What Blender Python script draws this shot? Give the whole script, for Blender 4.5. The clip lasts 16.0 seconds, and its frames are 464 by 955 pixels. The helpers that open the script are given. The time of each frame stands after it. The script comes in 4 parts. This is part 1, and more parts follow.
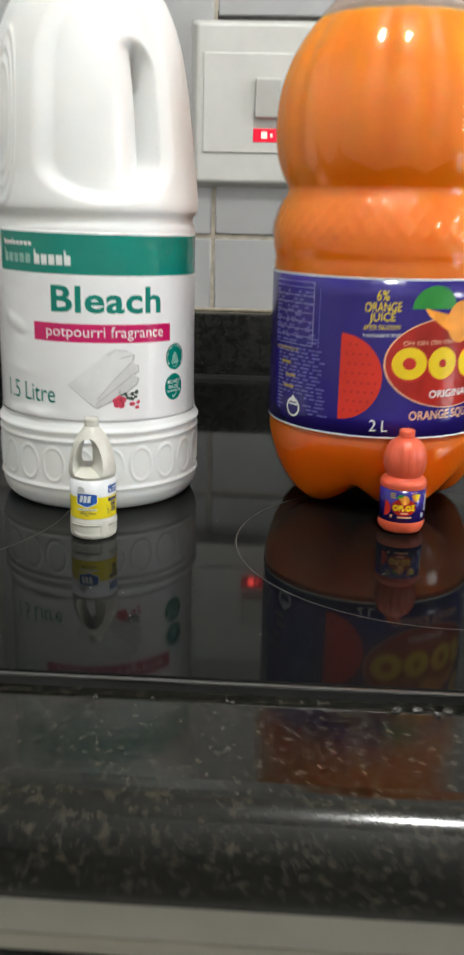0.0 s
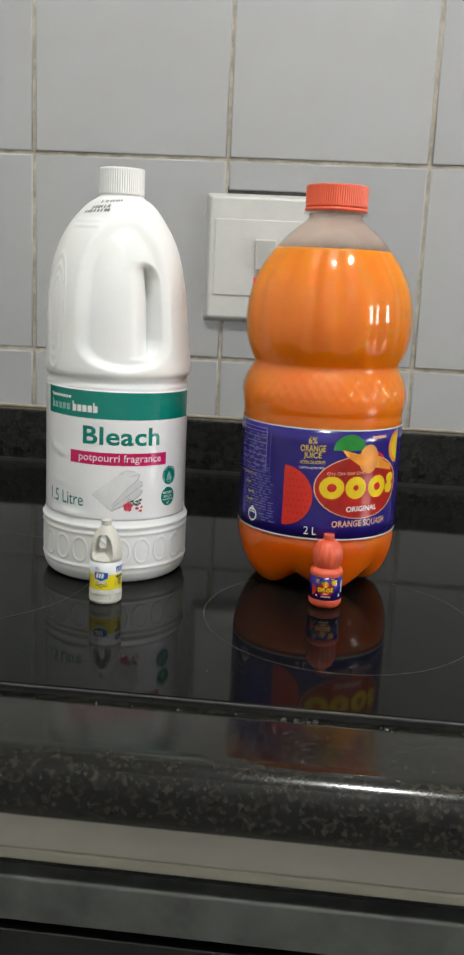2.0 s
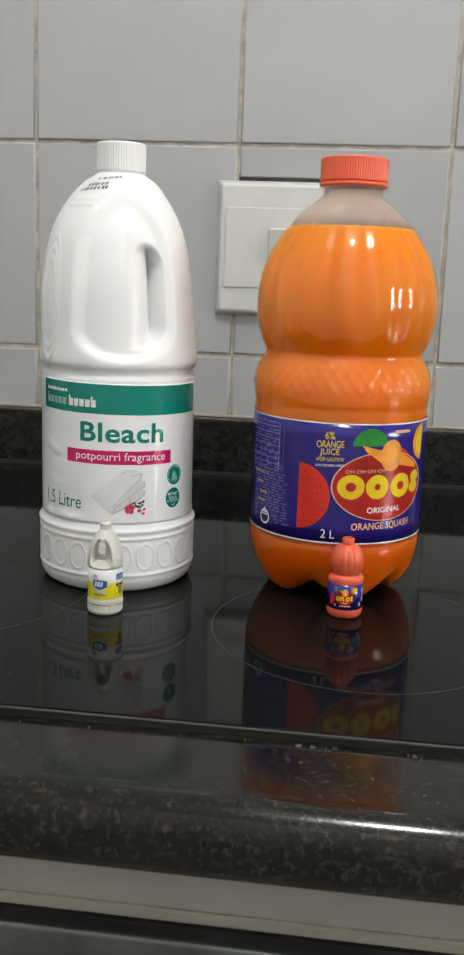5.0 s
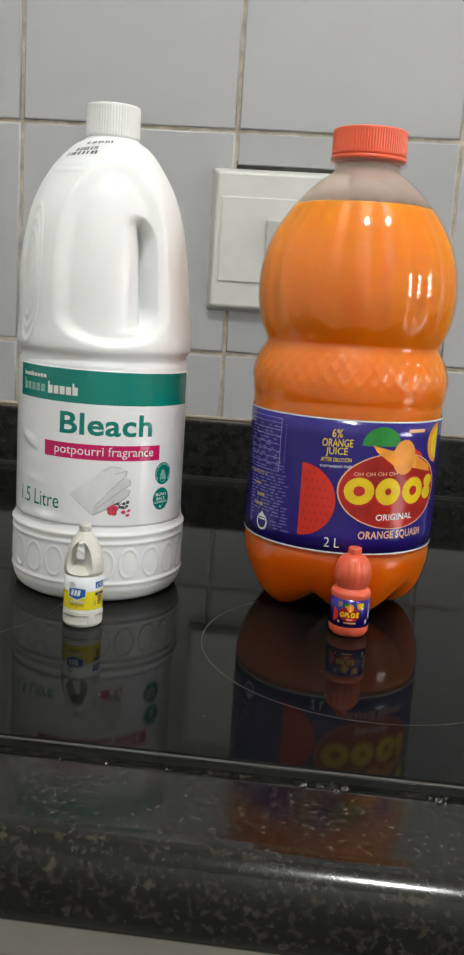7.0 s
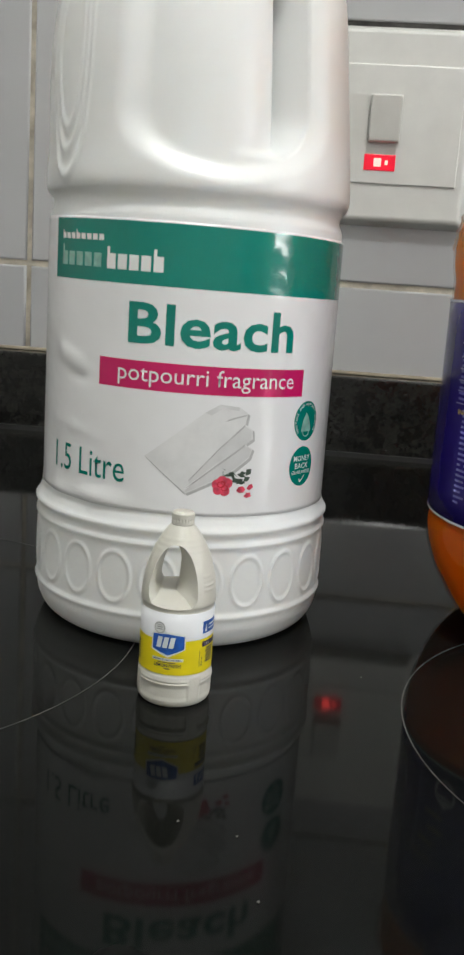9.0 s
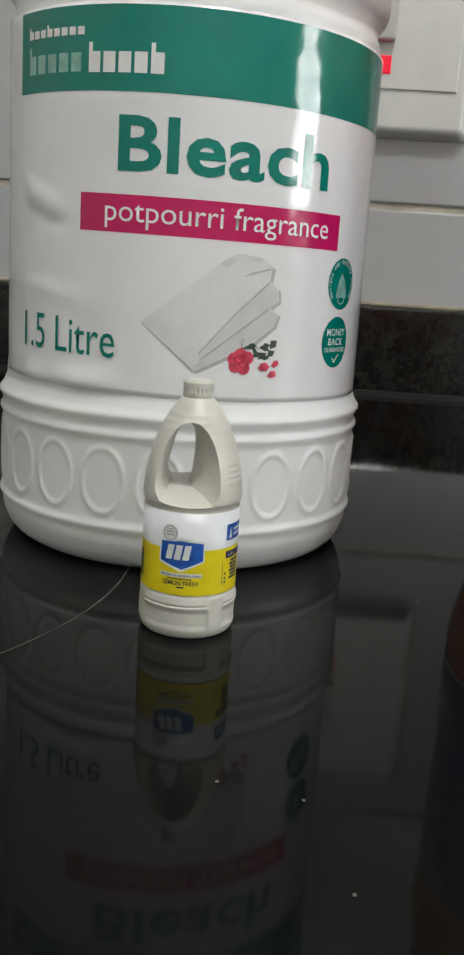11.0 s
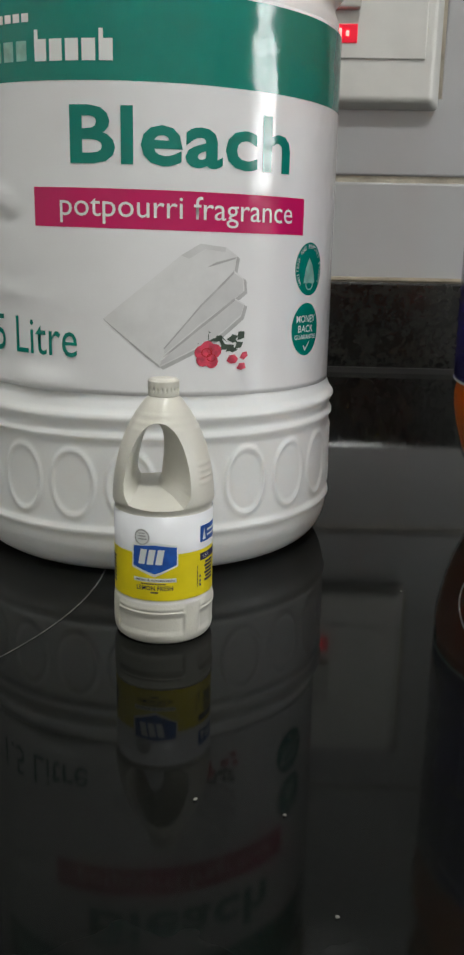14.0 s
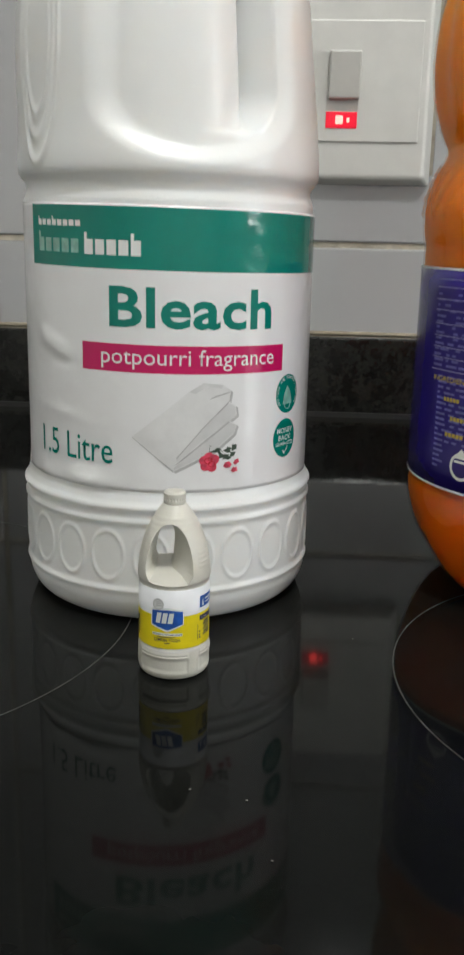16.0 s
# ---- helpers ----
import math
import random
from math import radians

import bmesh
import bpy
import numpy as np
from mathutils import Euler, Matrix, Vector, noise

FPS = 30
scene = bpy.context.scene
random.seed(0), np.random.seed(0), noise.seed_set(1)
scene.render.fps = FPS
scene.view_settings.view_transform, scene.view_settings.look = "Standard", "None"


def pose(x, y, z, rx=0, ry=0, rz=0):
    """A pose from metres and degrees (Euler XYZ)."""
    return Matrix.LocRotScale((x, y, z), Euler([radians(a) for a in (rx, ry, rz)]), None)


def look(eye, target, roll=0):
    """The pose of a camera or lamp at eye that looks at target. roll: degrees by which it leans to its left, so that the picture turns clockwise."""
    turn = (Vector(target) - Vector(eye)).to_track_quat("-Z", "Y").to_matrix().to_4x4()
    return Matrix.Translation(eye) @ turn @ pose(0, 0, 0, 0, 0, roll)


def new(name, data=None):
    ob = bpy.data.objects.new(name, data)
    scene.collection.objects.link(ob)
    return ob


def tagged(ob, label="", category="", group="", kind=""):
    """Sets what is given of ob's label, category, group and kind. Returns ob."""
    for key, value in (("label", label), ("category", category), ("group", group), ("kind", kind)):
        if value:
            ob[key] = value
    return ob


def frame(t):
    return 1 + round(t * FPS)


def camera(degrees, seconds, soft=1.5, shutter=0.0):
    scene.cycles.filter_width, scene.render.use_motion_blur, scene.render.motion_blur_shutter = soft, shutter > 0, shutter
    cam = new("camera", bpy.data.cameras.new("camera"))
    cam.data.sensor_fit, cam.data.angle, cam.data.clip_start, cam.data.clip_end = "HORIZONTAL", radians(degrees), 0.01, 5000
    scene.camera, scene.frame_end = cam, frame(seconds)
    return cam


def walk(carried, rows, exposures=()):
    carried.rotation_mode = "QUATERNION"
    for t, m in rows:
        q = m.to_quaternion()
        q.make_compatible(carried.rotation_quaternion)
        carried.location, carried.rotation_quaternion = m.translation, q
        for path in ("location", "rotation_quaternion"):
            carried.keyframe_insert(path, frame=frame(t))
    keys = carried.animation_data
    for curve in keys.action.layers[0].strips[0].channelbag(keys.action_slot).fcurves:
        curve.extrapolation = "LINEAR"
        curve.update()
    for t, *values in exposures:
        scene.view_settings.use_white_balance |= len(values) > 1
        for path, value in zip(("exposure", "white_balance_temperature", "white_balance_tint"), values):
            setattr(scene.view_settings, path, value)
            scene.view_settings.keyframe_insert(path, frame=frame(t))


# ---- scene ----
cam = camera(28.3, 16.0, 2.5, 0.4)
EXPOSURES = [(0.0, 0.2), (1.0, -0.02), (8.2, -0.04), (9.2, -0.1), (12.3, -0.28), (14.6, -0.34), (16.0, -0.16)]
PATH = [
    (0, (0.064, -0.819, 0.141), (-0.036, 1.098, -0.423), 1.3),
    (0.2, (0.0789, -0.8673, 0.1611), (-0.0629, 1.0457, -0.4049), 0.96),
    (0.5, (0.087, -0.928, 0.182), (-0.048, 1.005, -0.312), 1.7),
    (1, (0.095, -0.977, 0.2), (-0.059, 0.966, -0.248), 2.5),
    (1.5, (0.099, -0.972, 0.191), (-0.072, 0.969, -0.26), 2.7),
    (2, (0.11, -0.979, 0.204), (-0.07, 0.967, -0.224), 2.7),
    (2.5, (0.114, -0.976, 0.207), (-0.064, 0.972, -0.21), 2.6),
    (3, (0.118, -0.967, 0.204), (-0.064, 0.979, -0.219), 2.0),
    (3.5, (0.123, -0.966, 0.205), (-0.067, 0.98, -0.218), 1.9),
    (4, (0.119, -0.959, 0.2), (-0.091, 0.985, -0.22), 1.6),
    (6.3, (0.101, -0.893, 0.173), (-0.104, 1.056, -0.224), 3.3),
    (6.5, (0.099, -0.888, 0.17), (-0.088, 1.065, -0.217), 3.7),
    (7, (0.098, -0.883, 0.172), (-0.084, 1.07, -0.216), 3.7),
    (7.5, (0.096, -0.88, 0.171), (-0.071, 1.074, -0.218), 3.7),
    (8, (0.097, -0.877, 0.17), (-0.059, 1.077, -0.225), 3.7),
    (8.3, (0.0804, -0.8377, 0.1562), (-0.0777, 1.1134, -0.2516), 4.01),
    (8.5, (0.048, -0.778, 0.138), (-0.103, 1.171, -0.283), 4.0),
    (8.7, (0.0243, -0.7173, 0.126), (-0.1316, 1.2314, -0.297), 4.51),
    (9, (0.016, -0.673, 0.114), (-0.155, 1.276, -0.305), 3.9),
    (9.5, (0.016, -0.657, 0.109), (-0.151, 1.284, -0.346), 4.0),
    (10, (0.012, -0.649, 0.102), (-0.145, 1.292, -0.357), 4.1),
    (10.2, (0.006, -0.634, 0.088), (-0.128, 1.308, -0.372), 4.2),
    (10.8, (-0.001, -0.6215, 0.077), (-0.088, 1.322, -0.383), 3.8),
    (12.5, (-0.003, -0.618, 0.073), (-0.07, 1.327, -0.388), 3.4),
    (13, (-0.002, -0.617, 0.074), (-0.08, 1.324, -0.402), 2.7),
    (13.5, (-0.005, -0.616, 0.072), (-0.061, 1.326, -0.403), 2.9),
    (14, (0.002, -0.615, 0.08), (-0.056, 1.319, -0.429), 1.1),
    (14.5, (0.001, -0.616, 0.076), (-0.075, 1.313, -0.446), 0.7),
    (15, (0.005, -0.628, 0.085), (-0.105, 1.29, -0.47), 0.5),
    (15.2, (0.0047, -0.6309, 0.0915), (-0.1074, 1.2839, -0.4747), 1.57),
    (15.5, (0.009, -0.653, 0.106), (-0.098, 1.266, -0.448), 0.5),
    (16, (0.012, -0.679, 0.121), (-0.095, 1.252, -0.387), 1.3),
]
walk(cam, [(t, look(eye, target, roll)) for t, eye, target, roll in PATH], EXPOSURES)

# ---------------------------------------------------------------- light
world = bpy.data.worlds.new("world")
scene.world = world
world.use_nodes = True
sky = world.node_tree.nodes.new("ShaderNodeTexSky")
sky.sky_type, sky.sun_disc = "NISHITA", False
sky.sun_elevation, sky.sun_rotation = radians(35), radians(90)
world.node_tree.links.new(sky.outputs[0], world.node_tree.nodes["Background"].inputs[0])
world.node_tree.nodes["Background"].inputs[1].default_value = 0.1


def area_lamp(name, m, sx, sy, watts, colour):
    data = bpy.data.lights.new(name, "AREA")
    data.shape, data.size, data.size_y, data.energy, data.color = "RECTANGLE", sx, sy, watts, colour
    ob = new(name, data)
    ob.matrix_world = m
    return ob


bulb = bpy.data.lights.new("ceiling_lamp_light", "POINT")
bulb.energy, bulb.color, bulb.shadow_soft_size = 38.5, (0.972, 0.995, 0.975), 0.07
new("ceiling_lamp_light", bulb).location = (0.20, -0.93, 1.44)
area_lamp("window_light", look((1.56, -0.80, 0.36), (0, -0.72, 0.3)), 0.36, 0.36, 9.6, (0.95, 0.98, 1.0))

# ---------------------------------------------------------------- materials


class Nodes:
    """A short way to write node materials."""

    def __init__(self, name):
        self.mat = bpy.data.materials.new(name)
        self.mat.use_nodes = True
        self.tree = self.mat.node_tree
        self.out = self.tree.nodes["Material Output"]
        self.bsdf = self.tree.nodes["Principled BSDF"]

    def add(self, kind, **values):
        n = self.tree.nodes.new(kind)
        for key, value in values.items():
            n.inputs[key].default_value = value
        return n

    def link(self, a, b):
        self.tree.links.new(a, b)

    def set(self, **values):
        for key, value in values.items():
            self.bsdf.inputs[key.replace("_", " ")].default_value = value
        return self

    def coords(self):
        return self.add("ShaderNodeTexCoord").outputs["Object"]

    def noise(self, scale, detail=4.0, rough=0.55):
        n = self.add("ShaderNodeTexNoise", Scale=scale, Detail=detail, Roughness=rough)
        self.link(self.coords(), n.inputs["Vector"])
        return n.outputs["Fac"]

    def ramp(self, fac, stops):
        n = self.add("ShaderNodeValToRGB")
        els = n.color_ramp.elements
        while len(els) < len(stops):
            els.new(0.5)
        for el, (at, colour) in zip(els, stops):
            el.position, el.color = at, (*colour, 1)
        self.link(fac, n.inputs["Fac"])
        return n.outputs["Color"]

    def bump(self, fac, strength, distance):
        n = self.add("ShaderNodeBump", Strength=strength, Distance=distance)
        self.link(fac, n.inputs["Height"])
        self.link(n.outputs["Normal"], self.bsdf.inputs["Normal"])
        return self

    def range(self, fac, low, high):
        n = self.add("ShaderNodeMapRange")
        n.inputs["To Min"].default_value, n.inputs["To Max"].default_value = low, high
        self.link(fac, n.inputs["Value"])
        return n.outputs["Result"]


def plain(name, colour, rough=0.4, metal=0.0, grain=60.0, vary=0.08, bump=0.0, wave=0.0, **more):
    """A surface of one colour with slight variation at two scales, in metres; wave: the height of broad ripples."""
    n = Nodes(name).set(Roughness=rough, Metallic=metal, **more)
    low = tuple(c * (1 - vary) for c in colour)
    high = tuple(min(1.0, c * (1 + vary)) for c in colour)
    n.link(n.ramp(n.noise(grain), [(0.3, low), (0.7, high)]), n.bsdf.inputs["Base Color"])
    n.link(n.range(n.noise(grain * 6), rough * 0.92, rough * 1.1), n.bsdf.inputs["Roughness"])
    if bump:
        n.bump(n.noise(grain * 12), 0.4, bump)
    if wave:
        n.bump(n.noise(75.0, 2.0), 0.5, wave)
    return n.mat


def tile_material():
    n = Nodes("glazed_tile").set(Roughness=0.1)
    info = n.add("ShaderNodeObjectInfo")
    tone = n.ramp(info.outputs["Random"], [(0.0, (0.405, 0.408, 0.418)), (1.0, (0.44, 0.442, 0.448))])
    stain = n.ramp(n.noise(14.0), [(0.35, (0.97, 0.965, 0.95)), (0.75, (1, 1, 1))])
    mix = n.add("ShaderNodeMix")
    mix.data_type, mix.blend_type = "RGBA", "MULTIPLY"
    mix.inputs[0].default_value = 1.0
    n.link(tone, mix.inputs[6])
    n.link(stain, mix.inputs[7])
    n.link(mix.outputs[2], n.bsdf.inputs["Base Color"])
    n.link(n.range(n.noise(40.0), 0.06, 0.11), n.bsdf.inputs["Roughness"])
    return n.bump(n.noise(22.0, 1.0), 0.25, 0.0012).mat


def granite_material(name, stops):
    n = Nodes(name).set(Roughness=0.12, IOR=1.46)
    grain = n.noise(350.0, 4.5, 0.64)
    fleck = n.ramp(grain, stops)
    cloud = n.ramp(n.noise(95.0, 5.0, 0.65), [(0.34, (0.25, 0.26, 0.25)), (0.48, (0.7, 0.68, 0.64)), (0.64, (1.0, 0.97, 0.9))])
    mix = n.add("ShaderNodeMix")
    mix.data_type, mix.blend_type = "RGBA", "MULTIPLY"
    mix.inputs[0].default_value = 1.0
    n.link(fleck, mix.inputs[6])
    n.link(cloud, mix.inputs[7])
    n.link(mix.outputs[2], n.bsdf.inputs["Base Color"])
    n.link(n.range(n.noise(120.0), 0.10, 0.17), n.bsdf.inputs["Roughness"])
    return n.bump(n.noise(260.0, 3.0), 0.07, 0.0004).mat


def hob_glass_material():
    n = Nodes("black_ceramic_glass").set(Roughness=0.05, IOR=1.185)
    n.link(n.ramp(n.noise(30.0), [(0.3, (0.0036, 0.0039, 0.0036)), (0.8, (0.0056, 0.006, 0.0055))]), n.bsdf.inputs["Base Color"])
    smear = n.noise(9.0, 6.0, 0.7)
    n.link(n.range(smear, 0.02, 0.09), n.bsdf.inputs["Roughness"])
    return n.mat


def clear_plastic():
    """Thin PET: it lets light through, and mirrors by Fresnel."""
    n = Nodes("clear_pet")
    n.tree.nodes.remove(n.bsdf)
    clear = n.add("ShaderNodeBsdfTransparent", Color=(0.965, 0.945, 0.925, 1))
    gloss = n.add("ShaderNodeBsdfGlossy", Roughness=0.012)
    facing = n.add("ShaderNodeLayerWeight", Blend=0.5)
    power = n.add("ShaderNodeMath")
    power.operation = "POWER"
    power.inputs[1].default_value = 4.0
    fresnel = n.add("ShaderNodeMapRange")
    fresnel.inputs["To Min"].default_value, fresnel.inputs["To Max"].default_value = 0.07, 0.36
    n.link(facing.outputs["Facing"], power.inputs[0])
    n.link(power.outputs[0], fresnel.inputs["Value"])
    bump = n.add("ShaderNodeBump", Strength=0.14, Distance=0.0005)
    n.link(n.noise(330.0, 3.0), bump.inputs["Height"])
    n.link(bump.outputs["Normal"], gloss.inputs["Normal"])
    n.link(bump.outputs["Normal"], facing.inputs["Normal"])
    mix = n.add("ShaderNodeMixShader")
    n.link(fresnel.outputs[0], mix.inputs[0])
    n.link(clear.outputs[0], mix.inputs[1])
    n.link(gloss.outputs[0], mix.inputs[2])
    n.link(mix.outputs[0], n.out.inputs["Surface"])
    return n.mat


def film_material():
    """A thin cloudy film on the inside of the bottle."""
    n = Nodes("residue_film")
    n.tree.nodes.remove(n.bsdf)
    clear = n.add("ShaderNodeBsdfTransparent", Color=(0.96, 0.93, 0.9, 1))
    haze = n.add("ShaderNodeBsdfDiffuse", Color=(0.86, 0.69, 0.61, 1))
    mix = n.add("ShaderNodeMixShader")
    n.link(n.range(n.noise(60.0), 0.28, 0.42), mix.inputs[0])
    n.link(clear.outputs[0], mix.inputs[1])
    n.link(haze.outputs[0], mix.inputs[2])
    n.link(mix.outputs[0], n.out.inputs["Surface"])
    return n.mat


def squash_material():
    """Cloudy orange squash; the ramp paints in how scattered light reddens towards the bottom."""
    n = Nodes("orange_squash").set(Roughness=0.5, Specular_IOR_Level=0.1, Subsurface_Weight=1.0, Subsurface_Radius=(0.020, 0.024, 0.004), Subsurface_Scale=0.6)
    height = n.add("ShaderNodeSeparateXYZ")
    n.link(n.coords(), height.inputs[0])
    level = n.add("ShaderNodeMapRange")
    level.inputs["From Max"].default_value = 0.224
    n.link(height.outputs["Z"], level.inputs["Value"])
    jitter = n.add("ShaderNodeMath")
    jitter.operation = "MULTIPLY_ADD"
    jitter.inputs[1].default_value, jitter.inputs[2].default_value = 0.14, -0.07
    n.link(n.noise(16.0), jitter.inputs[0])
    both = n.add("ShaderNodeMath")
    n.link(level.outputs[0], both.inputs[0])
    n.link(jitter.outputs[0], both.inputs[1])
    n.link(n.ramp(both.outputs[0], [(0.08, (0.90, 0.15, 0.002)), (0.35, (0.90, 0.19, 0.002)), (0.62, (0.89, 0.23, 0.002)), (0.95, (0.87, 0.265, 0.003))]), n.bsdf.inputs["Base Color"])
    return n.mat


def glow(name, colour, strength):
    n = Nodes(name).set(Roughness=0.3, Base_Color=(*colour, 1), Emission_Color=(*colour, 1), Emission_Strength=strength)
    return n.mat


TILE = tile_material()
GRANITE = granite_material("black_granite", [(0.42, (0.004, 0.0045, 0.004)), (0.50, (0.009, 0.0092, 0.0075)), (0.57, (0.025, 0.023, 0.017)), (0.67, (0.050, 0.045, 0.033))])
# The worktop's stone, greys lifted to imitate the mirrored room, flecks softened.
UPSTAND = granite_material("black_granite_lifted", [(0.36, (0.013, 0.0135, 0.0132)), (0.50, (0.017, 0.0175, 0.017)), (0.60, (0.023, 0.0228, 0.021)), (0.75, (0.032, 0.031, 0.027))])
HOB_GLASS = hob_glass_material()
PET = clear_plastic()
FILM = film_material()
GROUT = plain("grout", (0.44, 0.40, 0.325), 0.9, grain=70.0, vary=0.3, bump=0.0008)
SEALANT = plain("beige_sealant", (0.36, 0.31, 0.23), 0.7, grain=60.0, vary=0.25)
MORTAR = plain("dark_mortar", (0.05, 0.047, 0.043), 0.95, grain=120.0, vary=0.5, bump=0.002)
PAINT = plain("wall_paint", (0.78, 0.77, 0.74), 0.8, grain=6.0, vary=0.05)
CEILING = plain("ceiling_paint", (0.82, 0.81, 0.79), 0.9, grain=6.0, vary=0.03)
FLOOR = plain("floor_vinyl", (0.30, 0.29, 0.27), 0.5, grain=8.0, vary=0.2)
SWITCH = plain("switch_plastic", (0.66, 0.655, 0.625), 0.3, grain=50.0, vary=0.04)
ROCKER = plain("rocker_plastic", (0.50, 0.49, 0.46), 0.35, grain=50.0, vary=0.05)
NEON = glow("neon_lens", (0.75, 0.004, 0.03), 0.5)
NEON_CORE = glow("neon_core", (1.0, 0.07, 0.06), 11.0)
RING_PRINT = plain("ring_print", (0.052, 0.051, 0.048), 0.5, grain=150.0, vary=0.7)
STEEL = plain("hob_steel", (0.13, 0.13, 0.128), 0.35, 1.0, grain=90.0, vary=0.1)
SEAL = plain("black_seal", (0.012, 0.012, 0.012), 0.5, grain=80.0, vary=0.3)
CREAM = plain("cream_laminate", (0.36, 0.345, 0.30), 0.45, grain=30.0, vary=0.05)
BAND = plain("edge_band", (0.335, 0.315, 0.262), 0.45, grain=30.0, vary=0.06)
OVEN_METAL = plain("oven_metal", (0.17, 0.18, 0.175), 0.36, 0.85, grain=45.0, vary=0.25, bump=0.0003)
OVEN_BLACK = plain("oven_black", (0.010, 0.010, 0.010), 0.2, grain=40.0, vary=0.3)
DUST = plain("dust", (0.15, 0.145, 0.13), 0.6, grain=300.0, vary=0.2)
DROP = Nodes("water_drop").set(Roughness=0.02, Base_Color=(0.8, 0.8, 0.8, 1), IOR=1.33, Transmission_Weight=1.0).mat
HDPE = plain("white_hdpe", (0.87, 0.875, 0.87), 0.34, grain=24.0, vary=0.02, bump=0.00015, Subsurface_Weight=0.4, Subsurface_Radius=(0.012, 0.011, 0.010), Subsurface_Scale=0.8)
CAP_WHITE = plain("white_cap", (0.82, 0.82, 0.81), 0.4, grain=40.0, vary=0.02)
LABEL_WHITE = plain("white_label", (0.85, 0.85, 0.86), 0.14, grain=12.0, vary=0.012, wave=0.0009)
GREEN = plain("green_print", (0.0, 0.205, 0.155), 0.12, grain=40.0, vary=0.04, wave=0.0009)
PALE_GREEN = plain("pale_green_print", (0.22, 0.45, 0.38), 0.3, grain=300.0, vary=0.3)
PINK = plain("pink_print", (0.56, 0.008, 0.11), 0.14, grain=40.0, vary=0.03, wave=0.0009)
PRINT_WHITE = plain("white_print", (0.80, 0.82, 0.81), 0.3, grain=60.0, vary=0.03)
TOWEL = plain("towel_print", (0.72, 0.72, 0.72), 0.3, grain=160.0, vary=0.06)
TOWEL_FOLD = plain("towel_fold_print", (0.62, 0.62, 0.62), 0.3, grain=160.0, vary=0.06)
TOWEL_EDGE = plain("towel_edge_print", (0.45, 0.45, 0.45), 0.3, grain=200.0, vary=0.15)
ROSE = plain("rose_print", (0.58, 0.055, 0.10), 0.3, grain=500.0, vary=0.5)
LEAF = plain("leaf_print", (0.045, 0.07, 0.05), 0.3, grain=400.0, vary=0.4)
INK = plain("dark_ink", (0.13, 0.13, 0.13), 0.5, grain=300.0, vary=0.3)
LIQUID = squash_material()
CAP_RED = plain("orange_red_cap", (0.82, 0.12, 0.05), 0.33, grain=50.0, vary=0.05)
BLUE = plain("blue_label", (0.022, 0.012, 0.175), 0.14, grain=35.0, vary=0.06, wave=0.0006)
BLUE_LIGHT = plain("blue_fine_print", (0.10, 0.095, 0.36), 0.3, grain=400.0, vary=0.4)
BLUE_PALE = plain("pale_blue_print", (0.30, 0.29, 0.52), 0.3, grain=300.0, vary=0.2)
RED = plain("red_print", (0.66, 0.03, 0.015), 0.26, grain=60.0, vary=0.08)
RED_DOT = plain("dark_red_print", (0.50, 0.018, 0.015), 0.26, grain=60.0, vary=0.08)
CRIMSON = plain("crimson_print", (0.40, 0.016, 0.010), 0.2, grain=40.0, vary=0.35)
YELLOW = plain("yellow_print", (0.82, 0.58, 0.012), 0.25, grain=60.0, vary=0.1)
ORANGE = plain("orange_print", (0.80, 0.30, 0.03), 0.26, grain=70.0, vary=0.2)
PEACH = plain("peach_print", (0.80, 0.42, 0.25), 0.3, grain=70.0, vary=0.1)
LEAF_GREEN = plain("green_leaf_print", (0.02, 0.23, 0.035), 0.26, grain=90.0, vary=0.15)
OCHRE = plain("ochre_print", (0.50, 0.36, 0.03), 0.3, grain=200.0, vary=0.1)
IVORY = plain("ivory_plastic", (0.66, 0.645, 0.58), 0.36, grain=160.0, vary=0.03, bump=0.00006, Subsurface_Weight=0.1, Subsurface_Radius=(0.004, 0.004, 0.003), Subsurface_Scale=0.5)
MINI_WHITE = plain("mini_label", (0.72, 0.73, 0.76), 0.35, grain=120.0, vary=0.03)
MINI_YELLOW = plain("mini_yellow", (0.80, 0.66, 0.012), 0.35, grain=120.0, vary=0.05)
MINI_BLUE = plain("mini_blue", (0.02, 0.10, 0.42), 0.3, grain=300.0, vary=0.35)
MINI_NAVY = plain("mini_navy", (0.02, 0.02, 0.09), 0.35, grain=200.0, vary=0.1)
CORAL = plain("coral_plastic", (0.72, 0.115, 0.055), 0.38, grain=150.0, vary=0.06, bump=0.00006, Subsurface_Weight=0.1, Subsurface_Radius=(0.005, 0.002, 0.001), Subsurface_Scale=0.5)

# ---------------------------------------------------------------- builders
MM = 0.001


def empty(name, at, label, category, group="", kind=""):
    ob = new(name)
    ob.location = at
    ob.empty_display_size = 0.01
    return tagged(ob, label, category, group, kind)


def part(name, data, mat, parent=None, label="", smooth=False):
    """Links a bmesh or a mesh as one object under its thing."""
    if isinstance(data, bmesh.types.BMesh):
        me = bpy.data.meshes.new(name)
        data.to_mesh(me)
        data.free()
    else:
        me = data
    if smooth:
        me.polygons.foreach_set("use_smooth", [True] * len(me.polygons))
    if mat and not me.materials:
        me.materials.append(mat)
    ob = new(name, me)
    ob.parent = parent
    return tagged(ob, label)


